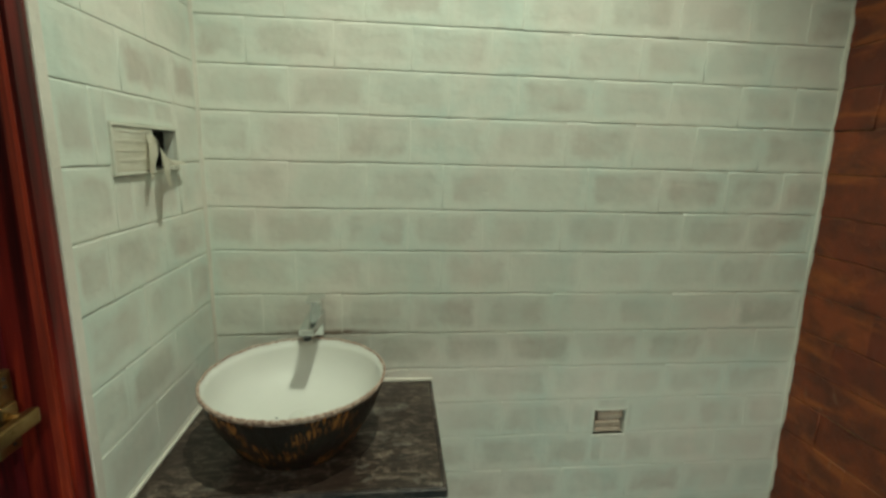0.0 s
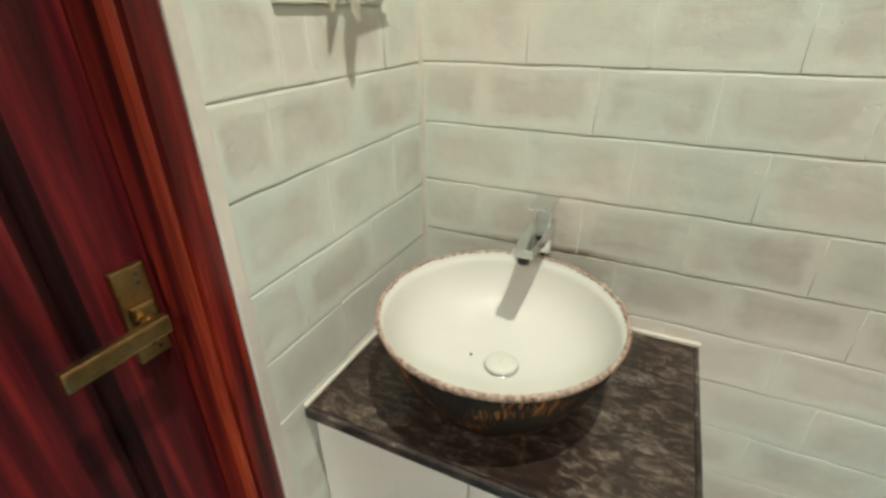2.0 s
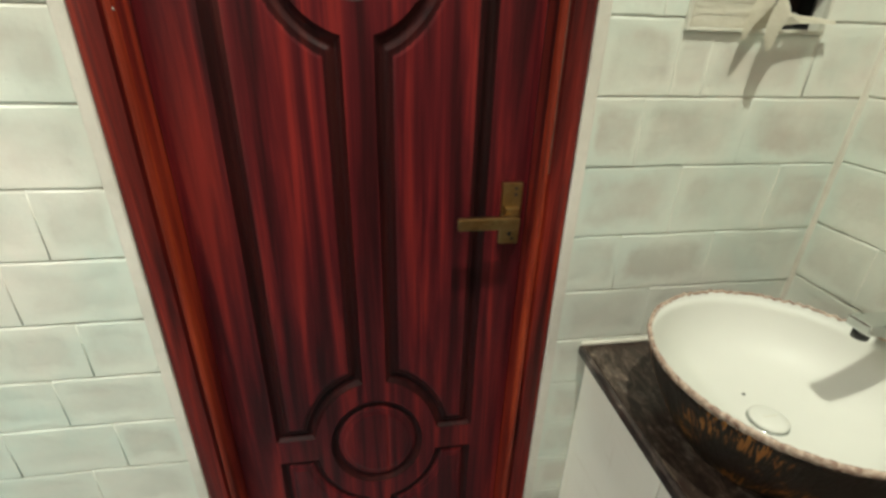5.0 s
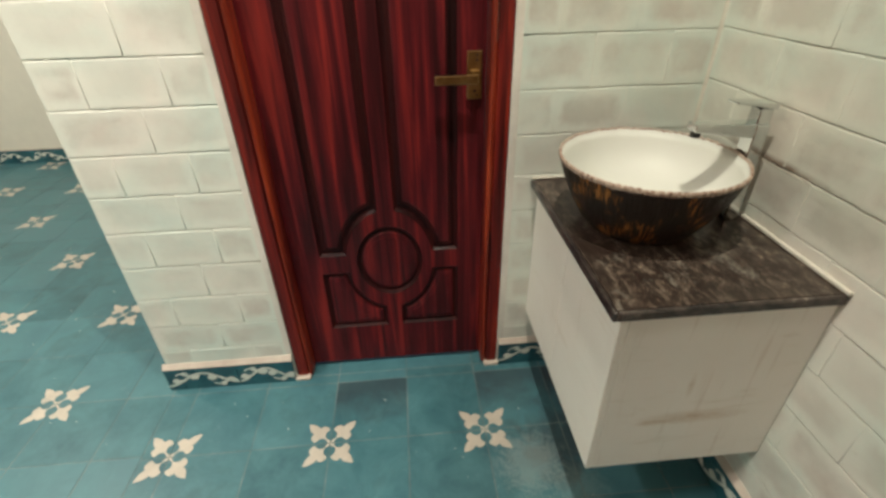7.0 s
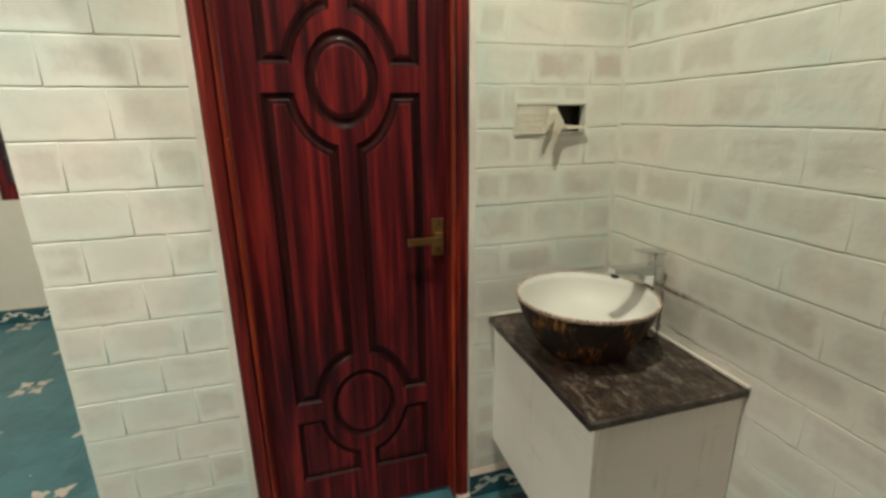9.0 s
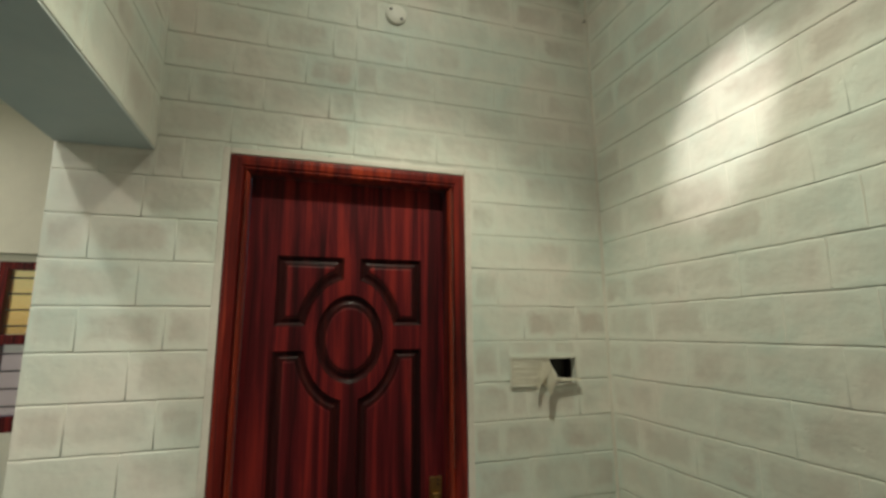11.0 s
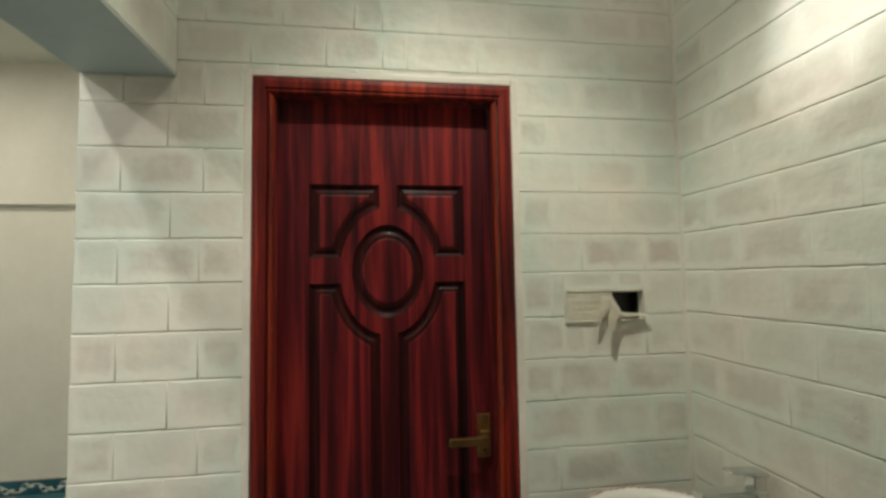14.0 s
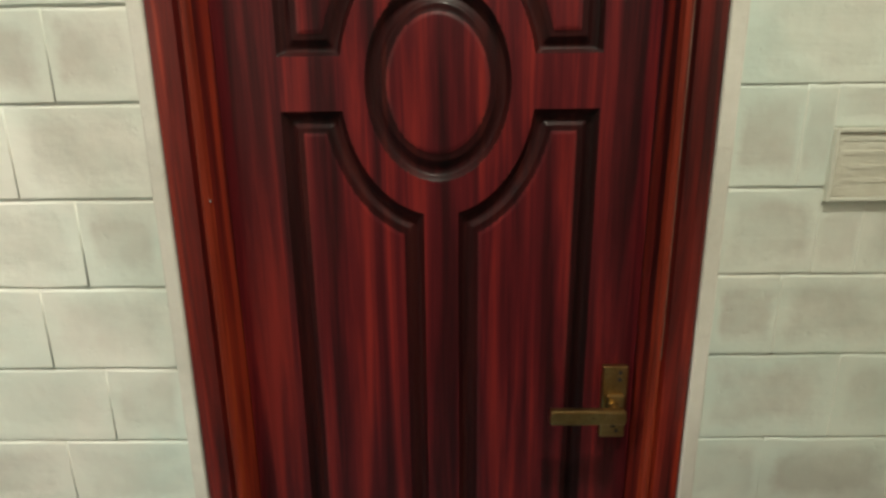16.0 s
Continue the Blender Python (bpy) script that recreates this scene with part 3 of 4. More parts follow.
# ---- door ----
def door_leaf(y0, y1, z0, z1, parent):
    """A leaf carved with two oval medallions and six shaped panels, split into its body and panels."""
    step = 0.0025
    ny, nz = round((y1 - y0) / step), round((z1 - z0) / step)
    ys, zs = np.linspace(y0, y1, ny + 1), np.linspace(z0, z1, nz + 1)
    Y, Z = np.meshgrid(ys, zs)

    def ell(cy, cz, a, b):
        q = np.hypot((Y - cy) / a, (Z - cz) / b)
        return (q - 1) * min(a, b)

    def rect(a, b, c, d):
        return np.maximum(np.maximum(a - Y, Y - b), np.maximum(c - Z, Z - d))

    up, low = (0.460, 1.529), (0.463, 0.455)
    cut = np.minimum(ell(*up, 0.139, 0.186), ell(*low, 0.143, 0.190))
    fields = [np.maximum(rect(a, b, c, d), -cut) for c, d in ((1.568, 1.784), (0.488, 1.494), (0.180, 0.420)) for a, b in ((0.234, 0.437), (0.488, 0.690))]
    fields += [ell(*up, 0.104, 0.136), ell(*low, 0.108, 0.134)]
    height = np.zeros_like(Y)
    face_owner = np.zeros((nz, ny), int)
    inner = np.zeros((nz, ny))
    Y0, Z0 = Y.copy(), Z.copy()
    for k, f in enumerate(fields):
        s = -f
        dz, dy = np.gradient(f, zs, ys)
        steep = np.maximum(dy * dy + dz * dz, 0.2)
        for level in (0.0, 0.0305):            # grid points close to an outline move onto it
            near = np.abs(s - level) < 0.5 * step
            Y = np.where(near, Y0 + (s - level) * dy / steep, Y)
            Z = np.where(near, Z0 + (s - level) * dz / steep, Z)
            s = np.where(near, level, s)
        mean = (s[:-1, :-1] + s[1:, :-1] + s[:-1, 1:] + s[1:, 1:]) / 4
        face_owner = np.where(mean > 0, k + 1, face_owner)
        inner = np.where(mean > 0, mean, inner)
        h = np.interp(s, [0, 0.003, 0.007, 0.0125, 0.0175, 0.0225, 0.0265, 0.0305, 0.034], [0, -0.003, -0.009, -0.0105, -0.0085, -0.0042, -0.0048, -0.0040, -0.0025])
        height = np.where(s > 0, h, height)
    height -= np.where((fields[7] < -0.034) & (np.abs(Y - 0.489) < 0.003), 0.003, 0)   # the slit in the lower oval
    X = LEAF_X + height
    leaf_ob = None
    for k in range(len(fields) + 1):
        rows, cols = np.nonzero(face_owner == k)
        used, faces = {}, []
        for r, c in zip(rows.tolist(), cols.tolist()):
            faces.append([used.setdefault(q, len(used)) for q in ((r, c), (r, c + 1), (r + 1, c + 1), (r + 1, c))])
        me = bpy.data.meshes.new("panel" if k else "leaf")
        verts = [(X[q], Y[q], Z[q]) for q in used]
        if k == 0:
            o = len(verts)
            verts += [(x, y, z) for x in (LEAF_X - 0.036, LEAF_X - 0.017) for y in (y0, y1) for z in (z0, z1)]
            faces += [[o + i for i in q] for q in ((0, 1, 3, 2), (4, 5, 7, 6), (0, 1, 5, 4), (2, 3, 7, 6), (0, 2, 6, 4), (1, 3, 7, 5))]
        me.from_pydata(verts, [], faces)
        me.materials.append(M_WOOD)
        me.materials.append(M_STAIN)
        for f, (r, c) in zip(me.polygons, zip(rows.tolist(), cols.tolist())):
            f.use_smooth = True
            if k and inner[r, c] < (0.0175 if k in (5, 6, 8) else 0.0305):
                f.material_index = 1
        ob = new("panel" if k else "leaf", me)
        ob.parent = leaf_ob if k else parent
        leaf_ob = leaf_ob or ob


door = base("door_1", (0, 0, 0), "closed dark red varnished wooden door with carved oval medallions", "door", kind="structure")
door_leaf(0.1485, 0.7675, 0.018, 2.028, door)
edge = box(LEAF_X - 0.018, LEAF_X - 0.0005, 0.1475, 0.149, 0.018, 2.028)
part("edge", edge, M_WOOD, door)

frame_ob = base("door_frame", (0, 0, 0), "reddish varnished wooden door frame with a grooved face", "door frame", kind="structure")


def moulding(name, along, lo, hi, outer, inner):
    """A frame member with a rounded inner edge, a groove and a raised outer bead."""
    w = abs(inner - outer)
    profile = [(0, -0.06), (0, 0.0), (0.05, 0.003), (0.30, 0.0045), (0.66, 0.003), (0.70, -0.006), (0.75, -0.007), (0.785, 0.001), (0.86, 0.0035), (0.95, 0.001), (1.0, -0.007), (1.0, -0.085), (0, -0.085)]
    bm = bmesh.new()
    ends = []
    for t in (lo, hi):
        ring = []
        for u, d in profile:
            at = outer + (inner - outer) * u
            if along == "z":
                end = t - (w * u if t > 1 else 0)
                ring.append(bm.verts.new((FRAME_X + d, at, end)))
            else:
                end = t + (w * u if t < 0.4 else -w * u)
                ring.append(bm.verts.new((FRAME_X + d, end, at)))
        ends.append(ring)
    k = len(profile)
    for i in range(k):
        f = bm.faces.new((ends[0][i], ends[0][(i + 1) % k], ends[1][(i + 1) % k], ends[1][i]))
        f.material_index = 1 if along == "z" and 6 <= i <= 9 else 0      # light caught by the inner bead is put into a lighter orange
    bm.faces.new(ends[0][::-1])
    bm.faces.new(ends[1])
    return part(name, bm, (M_FRAME, M_BEAD), frame_ob)


moulding("jamb", "z", 0.012, 2.079, 0.088, 0.145)
moulding("jamb", "z", 0.012, 2.079, 0.829, 0.771)
moulding("head", "y", 0.088, 0.829, 2.079, 2.032)
part("groove_line", box(FRAME_X - 0.0072, FRAME_X - 0.0050, 0.7864, 0.7882, 1.13, 2.02, 0.0006), M_PALE_BROWN, frame_ob, "thin pale line along the groove")
for y, z in ((0.142, 1.372), (0.7815, 1.327)):
    part("nail", lathe([(0.0, 0.002), (0.0025, 0.0015), (0.003, -0.001)], 10), M_CHROME, frame_ob, "small bright nail head", True).matrix_local = Matrix.Translation((FRAME_X - 0.002, y, z)) @ Matrix.Rotation(radians(90), 4, "Y")
for y0, y1 in ((0.080, 0.136), (0.781, 0.838)):
    tagged(link("mortar_pad", box(XW - 0.05, XW + 0.014, y0, y1, -0.004, 0.013, 0.005), M_LEDGE), "pinkish mortar pad under the door frame", "mortar", group="mortar pads")

handle = base("door_handle", (LEAF_X, 0.736, 1.041), "antique brass lever handle on a rectangular plate", "door handle")
plate = part("plate", box(0.0004, 0.012, -0.020, 0.020, -0.062, 0.062, 0.0025), M_BRASS, handle)
part("neck", tube(bmesh.new(), (0.011, -0.004, -0.006), (0.05, -0.004, -0.006), 0.010, 16), M_BRASS, handle, "", True)
part("collar", box(0.012, 0.020, -0.014, 0.014, -0.004, 0.016, 0.003), M_BRASS, handle)
part("lever", box(0.042, 0.056, -0.110, 0.004, -0.013, 0.010, 0.003), M_BRASS, handle)
for z in (0.052, 0.040, -0.050):
    part("screw", tube(bmesh.new(), (0.012, 0.006, z), (0.0133, 0.006, z), 0.0028, 10), M_IRON, plate)
part("keyhole", tube(bmesh.new(), (0.012, 0, -0.040), (0.0132, 0, -0.040), 0.004, 10), M_BLACK, plate)

# ---- washbasin corner ----
vanity = base("vanity_cabinet", (-0.097, 1.145, 0.25), "white laminate wall-hung vanity cabinet with two doors", "cabinet")
V = (-0.393, 0.211, 0.943, YB - 0.002, 0.25, 0.727)
bm = box(V[0], V[1], V[2], V[3], V[4], V[5], 0.002)
ob = part("body", bm, M_LAM, vanity)
ob.matrix_parent_inverse = Matrix.Translation((0.097, -1.145, -0.25))
for a, b in ((V[0], -0.0985), (-0.0955, V[1])):
    d = part("door", box(a, b, 0.925, 0.9425, 0.25, 0.7265, 0.0018), M_LAM, vanity)
    d.matrix_parent_inverse = Matrix.Translation((0.097, -1.145, -0.25))

counter = link("countertop", box(-0.3945, 0.212, 0.913, YB - 0.001, 0.7275, 0.7500, 0.001, 1), M_GRANITE)
tagged(counter, "dark veined polished granite countertop on the vanity", "countertop")
part("front_nosing", box(-0.3945, 0.2225, 0.9025, 0.9135, 0.7272, 0.7502, 0.005, 3), M_NOSING, counter, "rounded front edge with pale chips")
part("side_nosing", box(0.2115, 0.2225, 0.9120, YB - 0.001, 0.7272, 0.7502, 0.005, 3), M_NOSING, counter)
bm = box(-0.388, 0.224, YB - 0.010, YB - 0.0005, 0.7502, 0.760, 0.003)
box(XW + 0.0005, XW + 0.008, 0.905, YB - 0.010, 0.7502, 0.759, 0.003, bm=bm)
tagged(link("sealant_bead", bm, M_CAULK), "white sealant bead where the countertop meets the walls", "sealant")

BASIN = (-0.114, 1.096, 0.7505)
basin = base("vessel_basin", BASIN, "round vessel basin, white inside with dark bark-like outside", "washbasin")


def rim_wave(a, r, z):
    """The ragged rim: short uneven scallops that fade out below it."""
    k = max(0.0, min(1.0, (z - 0.135) / 0.03))
    w = 0.0024 * abs(math.sin(36 * a + 1.2 * math.sin(5 * a))) - 0.0014 + 0.0006 * math.sin(91 * a + 2.0) + 0.0006 * math.sin(17 * a)
    return r + 0.6 * w * k, z + w * k


outer = [(0.110, 0.0), (0.122, 0.004), (0.142, 0.030), (0.166, 0.070), (0.186, 0.112), (0.198, 0.148), (0.2025, 0.163)]


def bark(a, r, z):
    r, z = rim_wave(a, r, z)
    return r + 0.0016 * math.sin(23 * a + 6 * z) * math.sin(9 * a + 40 * z), z


part("outside", lathe([(0.2, 0.1635)] + outer[::-1] + [(0.10, 0.0)], 192, bark, "last"), M_BARK, basin, "dark brown bark relief with rubbed gold", True)
rim = lathe([(0.1990, 0.156), (0.2032, 0.1605), (0.2048, 0.1655), (0.2035, 0.1695), (0.201, 0.1708), (0.1985, 0.1700), (0.1975, 0.167)], 432, rim_wave, "none")
part("rim", rim, M_RIM, basin, "ragged brown rim", True)
inner = [(0.1985, 0.1685), (0.192, 0.145), (0.180, 0.115), (0.162, 0.090), (0.138, 0.072), (0.108, 0.061), (0.06, 0.0545), (0.026, 0.052), (0.0, 0.051)]
inner = [(0.2, 0.166)] + inner[:-1]
part("bowl", lathe(inner, 160, lambda a, r, z: (r, z), "last"), M_CERAMIC, basin, "glossy white inside", True)
drain = part("drain_cover", lathe([(0.020, 0.050), (0.022, 0.0560), (0.0285, 0.0562), (0.0290, 0.0590), (0.026, 0.0620), (0.012, 0.0640), (0.001, 0.0645)], 40), M_CERAMIC, basin, "white domed drain cover", True)
part("slot", box(-0.0006, 0.0006, -0.011, 0.011, 0.0640, 0.0650), M_TAPE_DIRTY, drain)
drain.location = (0.010, -0.007, 0)
ring = part("drain_ring", lathe([(0.0225, 0.0530), (0.030, 0.0545), (0.031, 0.0530)], 40, None, "none"), M_CHROME, basin, "", True)
ring.location = (0.010, -0.007, 0)
speck = part("overflow_hole", lathe([(0.0025, 0.0), (0.0025, 0.0012), (0.0005, 0.0014)], 12), M_BLACK, basin)
speck.location = (-0.048, -0.004, 0.0555)

FX = -0.103
tap = base("basin_tap", (FX, 1.3205, 0.7505), "tall square chrome basin tap with a flat lever", "tap")
bm = bmesh.new()
bmesh.ops.create_cube(bm, size=1.0)
for v in bm.verts:
    k = 1.0 if v.co.z > 0 else 0.92
    v.co = (v.co.x * 0.042 * k, v.co.y * 0.034 * k, 0.238 if v.co.z > 0 else 0.0)
bmesh.ops.bevel(bm, geom=bm.edges[:], offset=0.003, segments=2, profile=0.5, affect="EDGES")
part("body", bm, M_CHROME, tap)
bm = bmesh.new()
bmesh.ops.create_cube(bm, size=1.0)
for v in bm.verts:
    tip = v.co.y < 0
    v.co = (v.co.x * (0.036 if tip else 0.042), -0.152 if tip else -0.015, (0.243 if v.co.z > 0 else 0.226) if tip else (0.240 if v.co.z > 0 else 0.208))
bmesh.ops.bevel(bm, geom=bm.edges[:], offset=0.0025, segments=2, profile=0.5, affect="EDGES")
part("spout", bm, M_CHROME, tap)
part("aerator", tube(bmesh.new(), (0, -0.139, 0.212), (0, -0.139, 0.228), 0.011, 20), M_BLACK, tap, "", True)
part("neck", box(-0.016, 0.016, -0.016, 0.016, 0.237, 0.272, 0.003), M_CHROME, tap)
bm = bmesh.new()
bmesh.ops.create_cube(bm, size=1.0)
for v in bm.verts:
    f = v.co.y < 0
    v.co = (v.co.x * (0.034 if f else 0.044), -0.074 if f else 0.020, (0.284 if f else 0.270) + (0.005 if v.co.z > 0 else 0) * (1 if f else 2.4))
bmesh.ops.bevel(bm, geom=bm.edges[:], offset=0.002, segments=2, profile=0.5, affect="EDGES")
part("lever", bm, M_CHROME, tap)

# ---- wall fittings ----
niche = base("switch_box", (XW, 1.1055, 1.413), "recessed switch box half covered with torn masking paper", "switch box")


def at_wall(ob):
    ob.matrix_parent_inverse = Matrix.Translation((-XW, -1.1055, -1.413))
    return ob


bm = bmesh.new()
for a, b, c, d in rects_around(0.979, 1.232, 1.365, 1.461, [(0.9845, 1.2265, 1.371, 1.455)]):
    box(XW - 0.02, XW + 0.0065, a, b, c, d, 0.0015, bm=bm)
at_wall(part("rim", bm, M_PLASTIC, niche))
bm = bmesh.new()
for a, b, c, d in rects_around(0.986, 1.225, 1.372, 1.454, [(0.990, 1.221, 1.376, 1.450)]):
    box(XW - 0.05, XW - 0.021, a, b, c, d, bm=bm)
box(XW - 0.054, XW - 0.0505, 0.986, 1.225, 1.372, 1.454, bm=bm)
at_wall(part("back_box", bm, M_BLACK, niche, "black inside of the box"))
paper = box(XW + 0.0005, XW + 0.0035, 0.9850, 1.128, 1.3715, 1.4545, 0.001)
for z, y0, y1 in ((1.390, 0.989, 1.098), (1.4075, 0.994, 1.110), (1.426, 0.992, 1.104), (1.444, 0.989, 1.112)):
    box(XW + 0.0030, XW + 0.0041, y0, y1, z, z + 0.0065, 0.0005, bm=paper)       # folds where the paper was laid double
box(XW + 0.0030, XW + 0.0044, 0.9860, 0.9935, 1.3725, 1.4535, 0.0008, bm=paper)
at_wall(part("paper", paper, M_TAPE_DIRTY, niche, "stained masking paper"))


def flap(points):
    """A curled torn strip: quads through pairs of points, thickened."""
    bm = bmesh.new()
    pairs = [(bm.verts.new(a), bm.verts.new(b)) for a, b in points]
    for (a, b), (c, d) in zip(pairs, pairs[1:]):
        bm.faces.new((a, b, d, c))
    bmesh.ops.solidify(bm, geom=bm.faces[:], thickness=0.0012)
    return bm


X0 = XW
at_wall(part("torn_flap", flap([((X0 + 0.001, 1.100, 1.449), (X0 + 0.001, 1.126, 1.449)), ((X0 + 0.012, 1.090, 1.425), (X0 + 0.011, 1.129, 1.432)), ((X0 + 0.019, 1.074, 1.395), (X0 + 0.018, 1.112, 1.405)), ((X0 + 0.022, 1.066, 1.368), (X0 + 0.022, 1.086, 1.378)), ((X0 + 0.023, 1.066, 1.352), (X0 + 0.023, 1.074, 1.356))]), M_TAPE, niche, "torn hanging strip of paper"))
at_wall(part("torn_flap", flap([((X0 + 0.004, 1.121, 1.446), (X0 + 0.006, 1.128, 1.440)), ((X0 + 0.020, 1.118, 1.420), (X0 + 0.016, 1.146, 1.402)), ((X0 + 0.032, 1.098, 1.385), (X0 + 0.028, 1.140, 1.388)), ((X0 + 0.037, 1.095, 1.360), (X0 + 0.034, 1.122, 1.368)), ((X0 + 0.038, 1.104, 1.338), (X0 + 0.038, 1.113, 1.342))]), M_TAPE, niche, "torn hanging strip of paper"))
at_wall(part("torn_flap", flap([((X0 + 0.026, 1.128, 1.398), (X0 + 0.026, 1.124, 1.376)), ((X0 + 0.016, 1.170, 1.392), (X0 + 0.024, 1.165, 1.380)), ((X0 + 0.012, 1.205, 1.390), (X0 + 0.022, 1.205, 1.381)), ((X0 + 0.014, 1.236, 1.386), (X0 + 0.020, 1.236, 1.380))]), M_TAPE, niche, "torn strip of paper along the sill"))

cav = base("wall_cavity", (0.80, YB, 0.587), "rough pinkish-brown cavity chased into the block wall for a socket", "wall recess")
bm = bmesh.new()
for a, b, c, d in rects_around(0.743, 0.857, 0.539, 0.634, [(0.748, 0.853, 0.545, 0.630)]):
    box(a, b, YB - 0.001, YB + 0.04, c, d, 0.002, bm=bm)
ob = part("rough_rim", bm, M_MORTAR, cav)
ob.matrix_parent_inverse = cav.matrix_basis.inverted()
ob = part("backing", box(0.746, 0.854, YB + 0.040, YB + 0.046, 0.543, 0.630), M_CAVITY, cav)
ob.matrix_parent_inverse = cav.matrix_basis.inverted()
random.seed(4)
for k in range(6):
    z = 0.5475 + k * 0.0136
    bm = box(0.754 + random.random() * 0.01, 0.846 - random.random() * 0.012, YB + 0.003 + 0.003 * (k % 2) + 0.0012 * (5 - k), YB + 0.0395, z, z + 0.0132, 0.003)
    ob = part("clay_piece", bm, M_CAVITY, cav, "broken clay piece in the cavity")
    ob.matrix_parent_inverse = cav.matrix_basis.inverted()

cap = base("junction_cap", (XW + 0.001, 0.584, 2.644), "round white plastic junction box cap with two screws", "junction box")
disc = part("cover", lathe([(0.037, 0.0), (0.0375, 0.006), (0.034, 0.0095), (0.001, 0.0105)], 48), M_CAP, cap, "", True)
disc.matrix_local = Matrix.Rotation(radians(90), 4, "Y")
for y, z in ((-0.020, 0.014), (0.018, -0.018)):
    part("screw", tube(bmesh.new(), (0.009, y, z), (0.0125, y, z), 0.005, 12), M_IRON, cap)

nail = base("wall_nail", (XW, 1.352, 2.775), "small dark iron nail in the painted block wall", "nail")
part("head", lathe([(0.0, 0.012), (0.0045, 0.011), (0.005, 0.009), (0.002, 0.0085), (0.002, -0.004)], 10, None, "last"), M_IRON, nail, "", True).matrix_local = Matrix.Rotation(radians(90), 4, "Y")

# ---- hall window ----
win = base("window_1", (FAR_X, -1.26, 0.90), "dark red wooden hall window with shutters and iron bars", "window", kind="structure")
wp = win.matrix_basis.inverted()


def wpart(name, bm, mat_, parent=win, label=""):
    ob = part(name, bm, mat_, parent, label)
    if parent is win:
        ob.matrix_parent_inverse = wp
    return ob


bm = bmesh.new()
for a, b, c, d in rects_around(WIN[0], WIN[1], WIN[2], WIN[3], [(WIN[0] + 0.055, -1.305, 1.005, 1.475), (WIN[0] + 0.055, -1.305, 1.545, 1.995), (-1.210, WIN[1] - 0.085, 1.005, 1.475), (-1.210, WIN[1] - 0.085, 1.545, 1.995)]):
    box(FAR_X - 0.10, FAR_X - 0.012, a + 0.0005, b - 0.0005, c + 0.0005, d - 0.0005, 0.003, bm=bm)
wpart("window_frame", bm, M_WOOD)
for a, b in ((WIN[0] + 0.056, -1.306), (-1.209, WIN[1] - 0.086)):
    for c, d in ((1.006, 1.474), (1.546, 1.994)):
        p = wpart("pane", box(FAR_X - 0.075, FAR_X - 0.071, a, b, c, d), amber_mat if c > 1.5 else glass_mat)
        p.visible_shadow = False
        for k in range(4):
            z = c + (d - c) * (k + 0.5) / 4
            wpart("bar", tube(bmesh.new(), (FAR_X - 0.045, a, z), (FAR_X - 0.045, b, z), 0.006, 10), M_IRON)
        y = (a + b) / 2
        wpart("bar", tube(bmesh.new(), (FAR_X - 0.058, y, c), (FAR_X - 0.058, y, d), 0.006, 10), M_IRON)

# ---- skirting ----
def skirt_mesh(length, height=0.100):
    """A glazed border tile with a raised pale vine: a waved stem, side shoots and leaves."""
    bm = box(0, length, 0, 0.012, 0.001, height, 0.0012, 1)
    own = bmesh.new()
    level = [0.0]

    def ribbon(points, widths):
        level[0] += 0.0003
        pts = [Vector((x, -0.0006 - level[0], z)) for x, z in points]
        prev = None
        for k, p in enumerate(pts):
            t = (pts[min(k + 1, len(pts) - 1)] - pts[max(k - 1, 0)]).normalized()
            s = Vector((-t.z, 0, t.x)) * widths[k] / 2
            pair = (own.verts.new(p + s), own.verts.new(p - s))
            if prev:
                own.faces.new((prev[0], prev[1], pair[1], pair[0]))
            prev = pair

    mid, amp = height * 0.5, height * 0.27
    n = 26
    ribbon([(0.001 + (length - 0.002) * k / n, mid - amp * math.cos(2 * math.pi * k / n)) for k in range(n + 1)], [0.0095] * (n + 1))
    for cx, up in ((length * 0.22, 1), (length * 0.72, -1)):
        curl = [(cx + 0.030 * math.cos(a) * (1 - a / 9), mid + up * (0.012 + 0.022 * math.sin(a) * (1 - a / 9))) for a in [k * 0.45 for k in range(7)]]
        ribbon(curl, [0.010 - 0.0009 * k for k in range(7)])
        for dx, dz, ln, tilt in ((0.030, 0.006, 0.040, 0.5), (-0.036, -0.006, 0.034, 0.25), (0.006, 0.022, 0.028, 0.9)):
            leaf = [(cx + dx + ln * q * math.cos(tilt), min(height - 0.006, max(0.007, mid + up * (dz + ln * q * math.sin(tilt) * 0.6)))) for q in (0, 0.25, 0.5, 0.75, 1.0)]
            leaf = [(min(length - 0.001, max(0.001, x)), z) for x, z in leaf]
            ribbon(leaf, [0.006, 0.021, 0.026, 0.017, 0.001])
    for f in own.faces:
        f.material_index = 1
    join(bm, own)
    me = bpy.data.meshes.new("skirting_tile")
    bm.to_mesh(me)
    bm.free()
    me.materials.append(M_SKIRT)
    me.materials.append(M_VINE)
    return me


SKIRTS = {}


